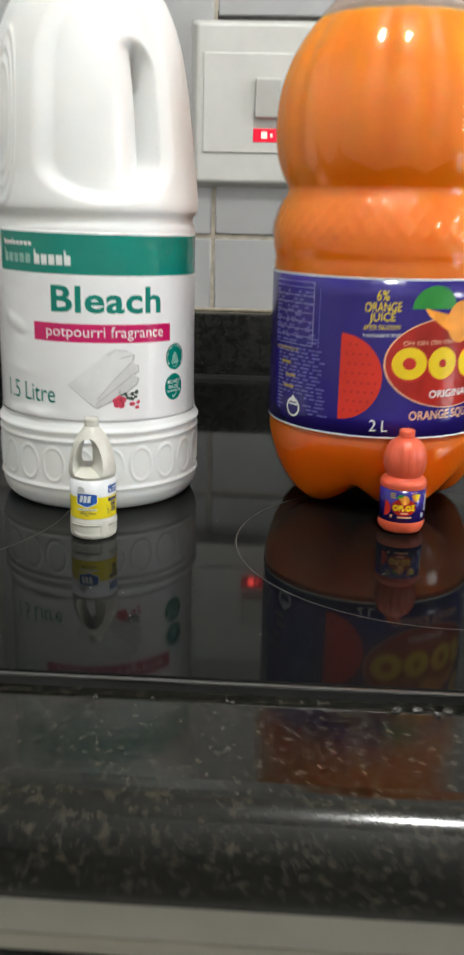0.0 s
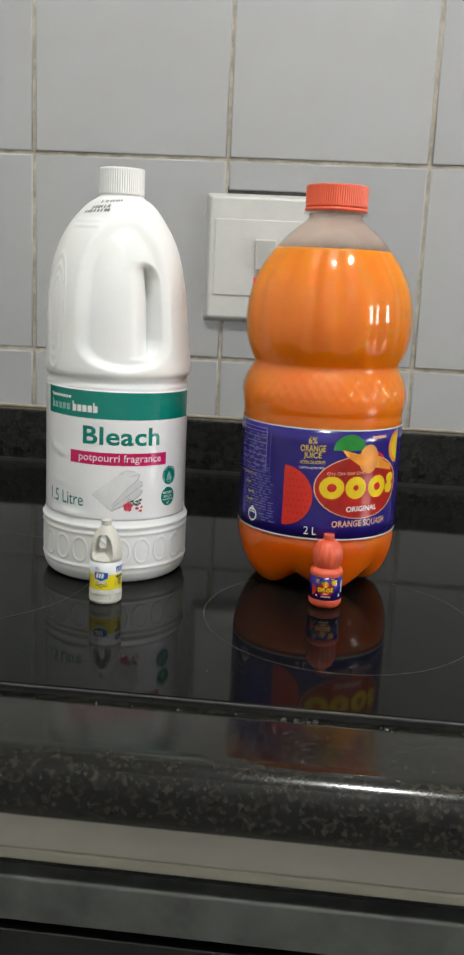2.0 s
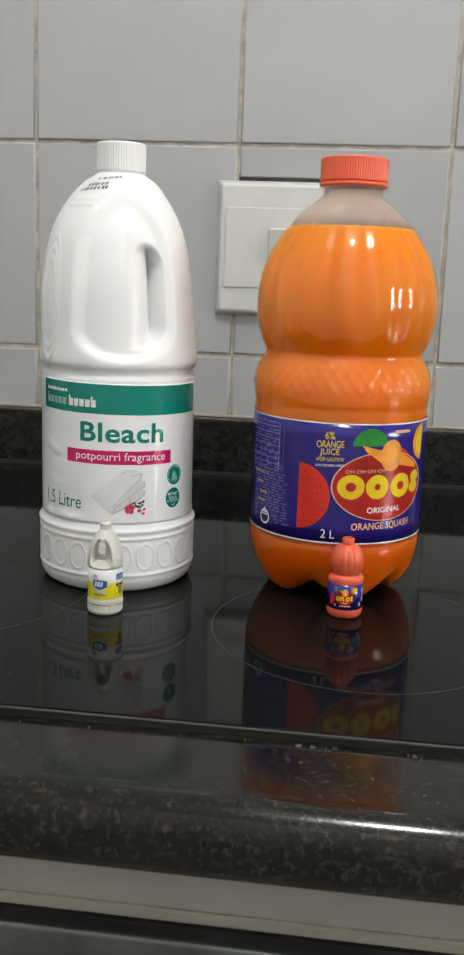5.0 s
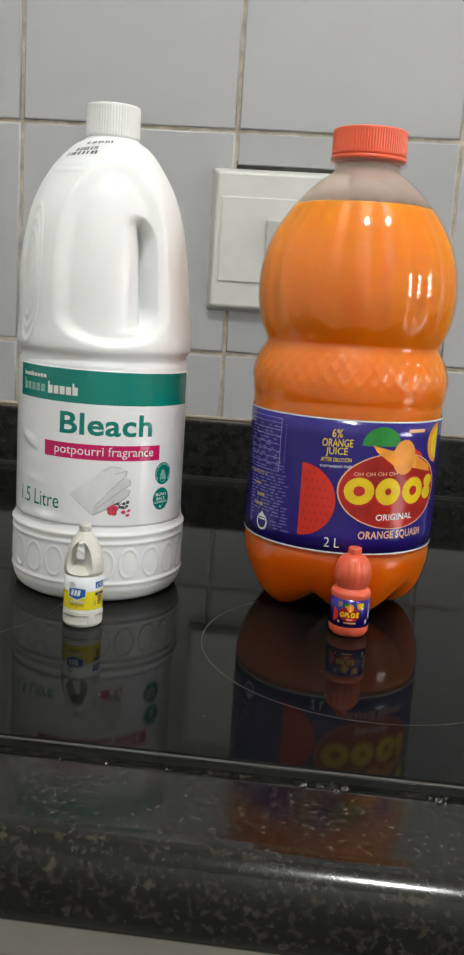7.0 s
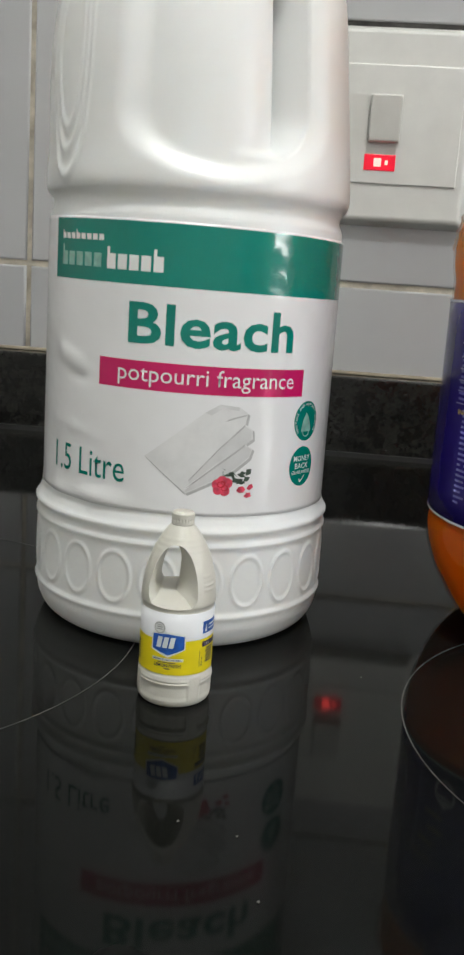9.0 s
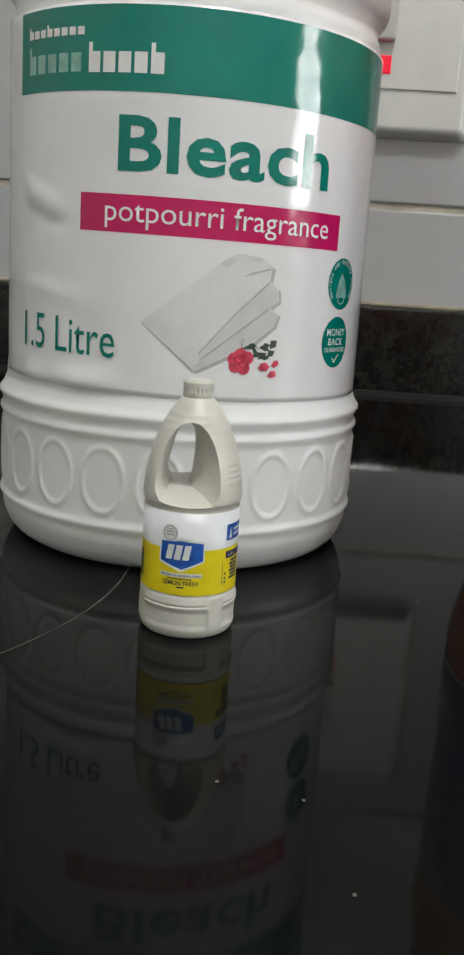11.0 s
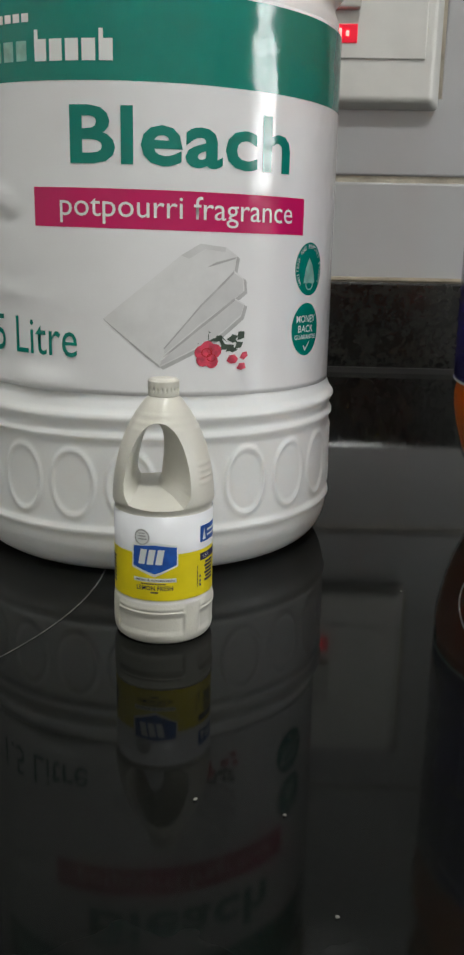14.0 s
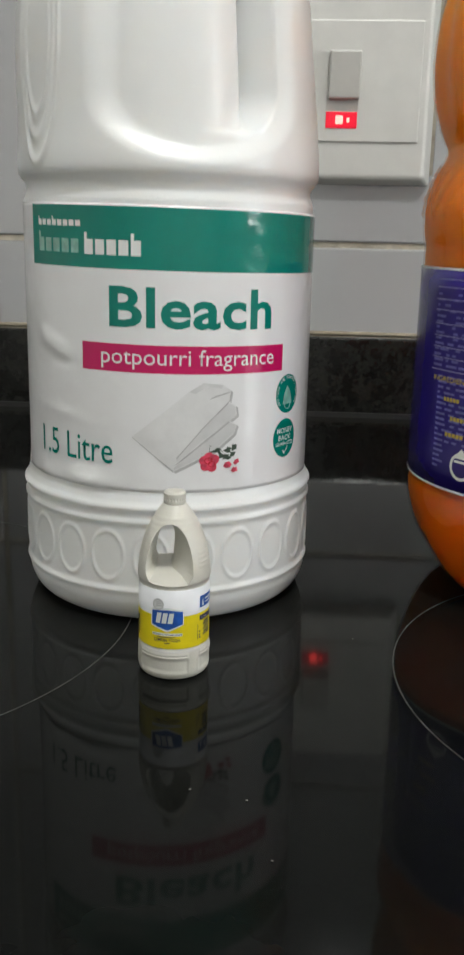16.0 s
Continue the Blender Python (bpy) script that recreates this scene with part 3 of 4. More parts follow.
def bleach_bottle():
    b = empty("bleach_bottle", (-0.0285, -0.3605, 0.0), "large white plastic bleach bottle with a moulded handle", "bottle")
    prof = chaikin([(40, 0), (44, 0.2), (47.2, 2.6), (48.9, 6.5), (49.4, 9), (49.4, 33), (49.3, 41), (48.2, 43.5), (47.9, 46), (47.9, 130), (47.4, 131.5), (46.3, 134), (47.0, 136.2), (49.0, 138),
                    (49.3, 142), (48.4, 152), (47.8, 166), (46.8, 182), (44.8, 198), (41.6, 213), (36.6, 226), (29.0, 238), (21.5, 246.5), (15.5, 250), (13.8, 251.5), (13.8, 256)], 2)
    zs = np.concatenate([np.linspace(0, 9, 12), np.arange(9.6, 43, 0.65), np.arange(43.5, 130, 6), np.arange(130, 141, 0.6), np.arange(141.6, 250, 0.9), np.linspace(250, 256, 6)])
    order = np.argsort(prof[:, 1], kind="stable")
    cols = 640
    th = np.linspace(-math.pi, math.pi, cols, endpoint=False)
    z, t = np.meshgrid(zs, th, indexing="ij")
    r = np.interp(z, prof[order, 1], prof[order, 0])
    a = np.degrees(t)
    # beads round the foot
    for zc, w, h in ((39.2, 1.3, 1.1), (34.6, 0.9, 0.8), (11.7, 0.9, 0.8)):
        r += h * np.exp(-((z - zc) / w) ** 2)
    # the row of raised ovals between the beads
    gap = 360 / 22
    local = (a - 33.7 + gap / 2) % gap - gap / 2
    d = np.sqrt((local / 6.3) ** 2 + ((z - 23.1) / 8.0) ** 2)
    r += 0.55 * np.exp(-((d - 1) / 0.075) ** 2) * ((z > 12.5) & (z < 34))
    # the shoulder leans away from the handle
    r *= 1 - 0.035 * step(z, 145, 185) * (1 - step(z, 235, 250)) * np.sin(t - radians(14))
    # hollow for the fingers: a shallow panel that runs into a deep slot beside the grip
    high = np.maximum(z - 200, 0)
    low = np.maximum(160 - z, 0)
    q = np.sqrt(((a - 18) / 42) ** 2 + (high / 41) ** 2 + (low / 20) ** 2)
    panel = 1 - step(q, 0.68, 1.0)
    r -= 3.3 * panel
    x = (a - 50.5) * 0.82
    dz = np.maximum(np.abs(z - 179.5) - 16.5, 0)
    rim = np.sqrt(np.maximum(x + 14, 0) ** 2 + dz ** 2) - 14
    soft = 1.8 + 9.0 * np.clip((46 - a) / 30, 0, 1) * (z > 180)
    r -= 16.0 * (1 - step(rim, -soft, 0.5)) * np.clip((a - 14.0) / 36, 0, 1) ** 2.3
    # nested raised arches on the far shoulder
    e = np.sqrt(((a + 46) / 12.5) ** 2 + ((z - 177) / 36) ** 2)
    for k in (1.0, 0.80, 0.62):
        r += 0.7 * np.exp(-((e - k) / 0.045) ** 2)
    for zc in (231.0, 234.6):
        r += 0.7 * np.exp(-((z - zc) / 0.8) ** 2) * step(a, -50, -44) * (1 - step(a, -16, -8))
    body = part("body", skin(r, t, z), HDPE, b, smooth=True)
    part("cap", ribbed_cap(14.9, 251.6, 268.6, 60, 0.3, 480), CAP_WHITE, b, "white ribbed screw cap", smooth=True)
    # ink-jet date code below the cap: unreadable marks
    rng = random.Random(2)
    marks = []
    for row, (z0, h) in enumerate(((245.4, 1.5), (241.6, 2.0), (239.2, 1.9))):
        u = -24.0 - 9 * row
        while u < (16 if row == 0 else -4):
            w = rng.uniform(1.2, 3.4)
            lift = 0.035 * (u + 30)
            marks.append(bar(u, u + w, z0 + lift, z0 + lift + h, 0.9))
            u += w + rng.uniform(0.8, 3.0 if row else 4.5)
    order2 = np.argsort(prof[:, 1], kind="stable")
    printed("date_code", flat(*marks), INK, body, lambda a_, z_: np.interp(z_, prof[order2, 1], prof[order2, 0]) * (1 - 0.035 * (1 - step(z_, 235, 250)) * math.sin(radians(a_ - 14))), 0.5)
    R = bleach_radius
    label = part("label", sleeve(R, -66, 87, 44.5, 129.2, 0.3, 1.0, 1.2), LABEL_WHITE, b, "white paper label, creased at one edge", smooth=True)
    printed("green_band", flat(bar(-52.5, 86.5, 111.0, 128.6)), GREEN, label, R, 0.08)
    # the maker's words as plain blocks: a small line, a fine word and a bold word
    for u0, u1, z0, low, high, tall, gap, ink in ((-47.6, -24.5, 122.6, 1.7, 2.5, "10010000", 0.7, PRINT_WHITE), (-47.4, -25.0, 115.0, 4.0, 5.9, "10000", 1.1, PALE_GREEN), (-23.6, -1.6, 114.8, 4.3, 6.2, "10001", 0.9, PRINT_WHITE)):
        w = (u1 - u0) / len(tall)
        for k, up in enumerate(tall):
            left, right = u0 + k * w, u0 + (k + 1) * w - gap
            stem = [bar(left, left + 0.32 * (right - left), z0 + low, z0 + high)] if up == "1" else []
            printed("brand_block", flat(bar(left, right, z0, z0 + low), *stem), ink, label, R, 0.2)
    text_print("Bleach", -14.1, 47.2, 94.4, 106.2, GREEN, label, R, 0.2, 0.023, label="bold green lettering")
    printed("pink_band", flat(bar(-25.2, 54.4, 81.1, 89.4)), PINK, label, R, 0.1)
    text_print("potpourri fragrance", -17.4, 49.0, 83.6, 86.7, PRINT_WHITE, label, R, 0.22)
    text_print("1.5 Litre", -48.6, -13.4, 52.6, 60.9, GREEN, label, R, 0.35)
    # folded towels
    stack = [(-6.0, 61.6), (8.9, 51.2), (24.1, 57.6), (31.6, 62.6), (32.7, 65.4), (29.8, 66.7), (32.6, 68.4), (32.2, 71.3), (29.4, 72.8), (30.1, 76.1), (26.8, 77.9), (19.6, 78.5), (14.5, 75.9)]
    printed("towel_shade", flat([(u + 0.9, v - 0.6) for u, v in stack]), TOWEL_EDGE, label, R, 0.04)
    printed("towel_picture", flat(stack), TOWEL, label, R, 0.12)
    printed("towel_fold", flat([(8.9, 51.5), (24.1, 58.0), (31.5, 63.0), (32.4, 65.2), (29.6, 66.4), (20.0, 60.2), (9.3, 52.6)], [(10.2, 54.2), (20.0, 61.2), (32.2, 68.2), (32.0, 71.0), (29.2, 72.4), (20.0, 65.0), (10.0, 55.2)], [(14.5, 75.9), (16.6, 75.2), (21.0, 77.4), (26.6, 76.8), (26.8, 77.9), (19.6, 78.5)]), TOWEL_FOLD, label, R, 0.17)
    printed("towel_shadow", flat([(-6.0, 61.6), (-5.7, 61.2), (8.9, 50.9), (8.9, 51.5)], [(9.0, 52.6), (20.0, 60.0), (29.7, 66.2), (29.5, 66.8), (20.0, 60.8), (9.0, 53.1)], [(10.0, 55.1), (20.0, 64.8), (29.3, 72.2), (29.2, 72.8), (20.0, 65.4), (10.0, 55.6)], [(21.5, 73.4), (29.6, 75.4), (29.8, 75.8), (24.0, 74.6)]), TOWEL_EDGE, label, R, 0.22)
    rng = random.Random(5)
    for k, (u, v, ru, rv) in enumerate(((21.6, 54.5, 1.5, 1.0), (22.9, 53.4, 1.3, 0.9), (22.4, 55.0, 0.8, 0.6))):
        printed("rose_heart", flat(*ring(u, v, ru, rv, 0.16, 18)), RED_DOT, label, R, 0.42 + 0.02 * k)
    petals = [oval(22.2 + 2.2 * math.cos(k) * (k > 0), 54.0 + 1.6 * math.sin(k) * (k > 0), 1.9, 1.6, 12) for k in (0, 0.6, 1.7, 2.8, 3.9, 5.1)] + [[(27.4, 52.6), (28.6, 51.9), (30.2, 52.0), (31.0, 53.0), (29.8, 54.0), (28.2, 53.8)], [(31.4, 53.2), (32.6, 52.7), (34.0, 53.6), (33.6, 54.6), (32.2, 54.4)], [(30.4, 50.8), (31.8, 50.3), (33.4, 50.8), (33.0, 52.0), (31.4, 52.0)]]
    for k, p in enumerate(petals):
        printed("rose_petal", flat(p), ROSE, label, R, 0.16 + 0.02 * k)
    leaves = [[(u, v), (u + 1.7 * math.cos(q) + 1.1 * math.sin(q), v + 1.3 * math.sin(q) - 0.5), (u + 3.3 * math.cos(q), v + 2.5 * math.sin(q)), (u + 1.7 * math.cos(q) - 1.0 * math.sin(q), v + 1.3 * math.sin(q) + 0.9)]
              for u, v, q in [(rng.uniform(22, 31), rng.uniform(54.6, 57.6), rng.uniform(0, 3.1)) for _ in range(17)]]
    printed("leaf_sprig", flat(*leaves), LEAF, label, R, 0.14)
    mm_per_deg = 48.5 * math.pi / 180
    badge = printed("badge", flat(oval(58.8, 73.3, 7.5, 6.3, 48)), GREEN, label, R, 0.1, "round green badge with white lettering")
    arc_text("WHITENS AND REMOVES STAINS", 58.8, 73.3, 5.9, 4.9, 215, -35, 1.35, PRINT_WHITE, badge, R, 0.2, mm_per_deg)
    printed("badge_picture", flat([(55.6, 70.0), (62.0, 70.0), (61.4, 72.2), (60.2, 74.4), (58.4, 76.0), (56.6, 73.6)], *ring(58.8, 69.6, 2.2, 1.3, 0.25, 16)), PALE_GREEN, badge, R, 0.16)
    badge2 = printed("badge", flat(oval(57.9, 58.9, 7.4, 6.4, 48)), GREEN, label, R, 0.1, "round green badge with white lettering")
    for word, w, v in (("MONEY", 5.2, 60.6), ("BACK", 4.2, 58.2), ("GUARANTEE", 5.9, 56.5)):
        text_print(word, 57.9 - w, 57.9 + w, v, v + (1.7 if v > 57 else 1.1), PRINT_WHITE, badge2, R, 0.2, 0.006)
    printed("tick", flat([(56.4, 54.8), (57.6, 53.6), (60.2, 55.8), (60.0, 56.0), (57.7, 54.2), (56.7, 55.1)]), PRINT_WHITE, badge2, R, 0.2)
    # the label is stuck on slightly askew
    for ob in [label, *label.children_recursive]:
        for v in ob.data.vertices:
            v.co.z -= 0.0000125 * (math.degrees(math.atan2(v.co.x, -v.co.y)) + 12)


SQUASH_PROFILE = [(53.5, 40), (53.6, 43), (53.7, 46), (53.7, 48), (53.7, 108), (53.9, 116), (53.6, 119), (54.7, 123), (54.9, 129), (53.8, 136), (51.4, 143), (49.0, 147.5), (48.4, 150.5), (50.4, 154), (53.4, 161), (55.1, 170), (55.5, 180),
                (54.0, 194), (48.4, 209.5), (38.0, 224.5), (28.2, 234.5), (20.0, 240.6), (17.9, 243), (17.9, 246.4)]


def squash_skin(inset, z_top, relief=1.0, cols=288):
    """The squash bottle's form, drawn in by inset: five feet, lattice waist and fluted globe."""
    foot = chaikin([(0.1, 9), (14, 8.5), (26, 3.5), (33, 0.2), (39, 0.4), (46, 6), (51, 15), (53.9, 27), (54.6, 35), (53.5, 40)], 2)
    dip = chaikin([(0.1, 9), (14, 9.3), (24, 9.5), (32, 10), (39, 11.5), (45, 15), (50, 21), (53.0, 28.5), (54.4, 35.5), (53.5, 40)], 2)
    p = chaikin(SQUASH_PROFILE, 2)
    th = np.linspace(0, 2 * math.pi, cols, endpoint=False)
    k = (0.5 + 0.5 * np.cos(5 * (th - radians(20)))) ** 0.65
    low_r = foot[:, :1] * k + dip[:, :1] * (1 - k)
    low_z = foot[:, 1:] * k + dip[:, 1:] * (1 - k)
    zz = np.concatenate([np.arange(40.5, 116, 5), np.arange(117, 151, 0.7), np.arange(151.5, 247, 1.6)])
    up_z = np.repeat(zz[:, None], cols, 1)
    up_r = np.repeat(np.interp(zz, p[:, 1], p[:, 0])[:, None], cols, 1)
    a = th[None, :]
    lattice = (np.abs(np.sin(22 * a + (up_z - 119) * 0.30)) ** 10 + np.abs(np.sin(22 * a - (up_z - 119) * 0.30)) ** 10)
    up_r = up_r + 0.75 * relief * lattice * step(up_z, 127, 131) * (1 - step(up_z, 143, 147))
    up_r = up_r - 1.15 * np.abs(np.sin(8 * a)) ** 4 * step(up_z, 152, 168) * (1 - step(up_z, 214, 234))
    r = np.concatenate([low_r, up_r]) - inset
    z = np.concatenate([low_z + inset * 0.8, up_z])
    r = np.maximum(r, 0.05)
    keep = z.max(1) <= z_top
    r, z = r[keep], z[keep]
    return skin(r, np.repeat(a, len(r), 0), z)


def squash_bottle():
    b = empty("squash_bottle", (0.112, -0.352, 0.0), "large clear bottle of orange squash with a blue label", "bottle")
    part("body", squash_skin(0.0, 246.6), PET, b, "clear plastic shell with a lattice waist", smooth=True)
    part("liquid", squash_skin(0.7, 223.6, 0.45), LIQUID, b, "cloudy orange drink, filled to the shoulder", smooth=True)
    part("residue_film", lathe([(36.4, 224.6), (27.4, 234.4), (19.2, 240.4), (17.2, 243), (17.2, 246)], 96, 1), FILM, b, "thin film of residue inside the shoulder", smooth=True)
    part("neck_flange", lathe([(17.9, 245.4), (20.9, 245.7), (21.3, 246.3), (20.9, 246.9), (17.9, 247.2)], 96, 0), PET, b, "clear flange under the cap", smooth=True)
    part("tamper_ring", lathe([(18.2, 247.5), (20.3, 247.6), (20.6, 248.4), (20.4, 249.6), (18.2, 249.8)], 96, 0), CAP_RED, b, "thin orange-red tamper ring", smooth=True)
    part("cap", ribbed_cap(20.2, 250.0, 263.8, 84, 0.4, 504), CAP_RED, b, "orange-red ribbed screw cap", smooth=True)

    def R(a, z):
        return np.asarray(54.15) + 0.0 * np.asarray(z, float)
    label = part("label", sleeve(R, -128, 128, 40.9, 112.6, 0.3, 2.0, 8.0), BLUE, b, "glossy blue wrap-round label", smooth=True)
    for z0, z1 in ((111.9, 112.7), (40.8, 41.6)):
        printed("label_border", flat(bar(-128, 128, z0, z1)), PRINT_WHITE, label, R, 0.1)
    text_print("6%", -8.0, -2.2, 103.0, 107.4, YELLOW, label, R, 0.15, 0.008)
    text_print("ORANGE", -13.2, 3.8, 97.9, 102.0, YELLOW, label, R, 0.15, 0.008, 0.5)
    text_print("JUICE", -10.9, 1.2, 93.8, 97.5, YELLOW, label, R, 0.15, 0.008, 0.4)
    text_print("AFTER DILUTION", -13.4, 3.7, 89.9, 92.0, YELLOW, label, R, 0.15, 0.008, 0.6)
    text_print("TARTRAZINE FREE", -13.8, 4.1, 86.7, 88.0, PRINT_WHITE, label, R, 0.15, 0.0, 0.6)
    half = printed("citrus_half", flat(oval(-23.8, 68.2, 20.6, 19.7, 36, -90, 90)), RED, label, R, 0.1, "red half disc with darker dots")
    dots = [oval(-20.8 + 3.3 * i + (j % 2) * 1.4, 53.0 + 4.3 * j, 0.75, 0.7, 8) for i in range(6) for j in range(8) if ((-20.8 + 3.3 * i + (j % 2) * 1.4 + 23.8) / 20.6) ** 2 + ((53.0 + 4.3 * j - 68.2) / 19.7) ** 2 < 0.82]
    printed("dots", flat(*dots), RED_DOT, half, R, 0.16)
    text_print("2 L", -7.8, 0.9, 44.0, 49.2, PRINT_WHITE, label, R, 0.15)
    # brand panel in plain shapes
    printed("leaf_shape", flat(oval(20.6, 99.6, 11.6, 10.2, 28, 0, 180)), LEAF_GREEN, label, R, 0.1)
    printed("orange_halo", flat(oval(36.0, 91.0, 15.0, 8.0, 36)), RED, label, R, 0.12)
    panel = printed("brand_panel", flat(oval(31.8, 75.6, 34.2, 20.2, 72)), CRIMSON, label, R, 0.16, "dark red oval with a pale outline")
    printed("panel_outline", flat(*ring(31.8, 75.6, 34.8, 20.8, 0.025, 72)), PEACH, panel, R, 0.2)
    printed("orange_shape", flat(oval(35.5, 93.8, 8.0, 9.4, 36), [(15.0, 100.0), (30.0, 96.6), (30.0, 88.6), (18.0, 96.2)], [(42.0, 95.6), (58.0, 88.2), (59.0, 84.8), (42.0, 88.0)]), ORANGE, panel, R, 0.24, "plain orange shape above the brand panel")
    text_print("OH OH OH OH", 5.6, 31.5, 83.4, 85.4, PEACH, panel, R, 0.3, 0.0, 0.8)
    for u, v, ru, rv in ((9.6, 74.8, 9.3, 8.0), (26.8, 74.8, 8.6, 7.8), (44.4, 75.6, 8.9, 8.0), (58.4, 76.4, 5.9, 7.6)):
        printed("mark_shadow", flat(oval(u, v, ru, rv, 32)), RED_DOT, panel, R, 0.26)
    for u, w, hole in ((9.4, 8.6, 0.62), (26.6, 7.8, 0.74), (44.4, 8.3, 0.64)):
        printed("brand_mark", flat(*ring(u, 75.4, w, 7.3, hole, 32)), YELLOW, panel, R, 0.32)
    printed("brand_mark", flat(oval(58.8, 79.6, 4.8, 3.6, 20)), YELLOW, panel, R, 0.32)
    printed("brand_mark", flat(oval(58.0, 73.4, 5.0, 3.8, 20)), YELLOW, panel, R, 0.34)
    text_print("ORIGINAL", 20.4, 45.2, 59.6, 63.0, PRINT_WHITE, panel, R, 0.3, 0.014, 0.6)
    text_print("ORANGE SQUASH", 10.9, 54.6, 49.4, 53.6, PEACH, label, R, 0.18, 0.02, 0.9)
    printed("brand_mark", flat(bar(37.0, 50.0, 106.8, 108.6)), PEACH, label, R, 0.15)
    fruit = printed("citrus_half", flat(oval(66.0, 100.2, 11.5, 11.0, 32, 90, 270)), ORANGE, label, R, 0.12, "orange half disc")
    printed("fruit_flesh", flat(oval(66.4, 100.2, 8.4, 9.0, 32, 90, 270)), YELLOW, fruit, R, 0.18)
    # facts table, headings, fine print
    for z in (108.9, 106.4, 102.6, 99.2, 94.8, 91.0, 87.4, 84.0, 80.0):
        printed("table_line", flat(bar(-71, -39.6, z, z + 0.28)), BLUE_PALE, label, R, 0.12)
    printed("table_edge", flat(bar(-39.9, -39.5, 80, 109)), BLUE_PALE, label, R, 0.14)
    rng = random.Random(8)
    fine = []
    for z in np.arange(104.0, 45.0, -1.75):
        if 47 < z < 78 or z > 80:
            u = -70.0 if z > 80 else -66.0
            while u < (-42 if z > 80 else -35):
                w = rng.uniform(1.5, 6)
                if not (z < 56 and -58 < u + w and u < -44):
                    fine.append(bar(u, u + w, z, z + 0.75))
                u += w + rng.uniform(0.6, 3 if z < 80 else 9)
    printed("fine_print", flat(*fine), BLUE_LIGHT, label, R, 0.1)
    text_print("INGREDIENTS", -69.0, -49.0, 76.6, 78.2, OCHRE, label, R, 0.16, 0.01)
    for z, u0, u1 in ((70.4, -62, -54), (64.4, -58, -50), (59.0, -60, -51)):
        printed("heading", flat(*[bar(u0 + (u1 - u0) * k / 5, u0 + (u1 - u0) * (k + 0.8) / 5, z, z + 1.3) for k in range(5)]), OCHRE, label, R, 0.16)
    seal = printed("seal", flat(*ring(-51.3, 50.0, 5.0, 4.6, 0.22, 28), [(-55.0, 52.6), (-47.6, 52.6), (-51.3, 56.0)], bar(-54.4, -48.2, 51.2, 52.0)), PRINT_WHITE, label, R, 0.15)
    margin = [bar(-36.4, -35.8, z, z + 1.1) for z in np.arange(80.0, 107.0, 1.7)]
    printed("margin_print", flat(*margin), BLUE_LIGHT, label, R, 0.1)
    return seal


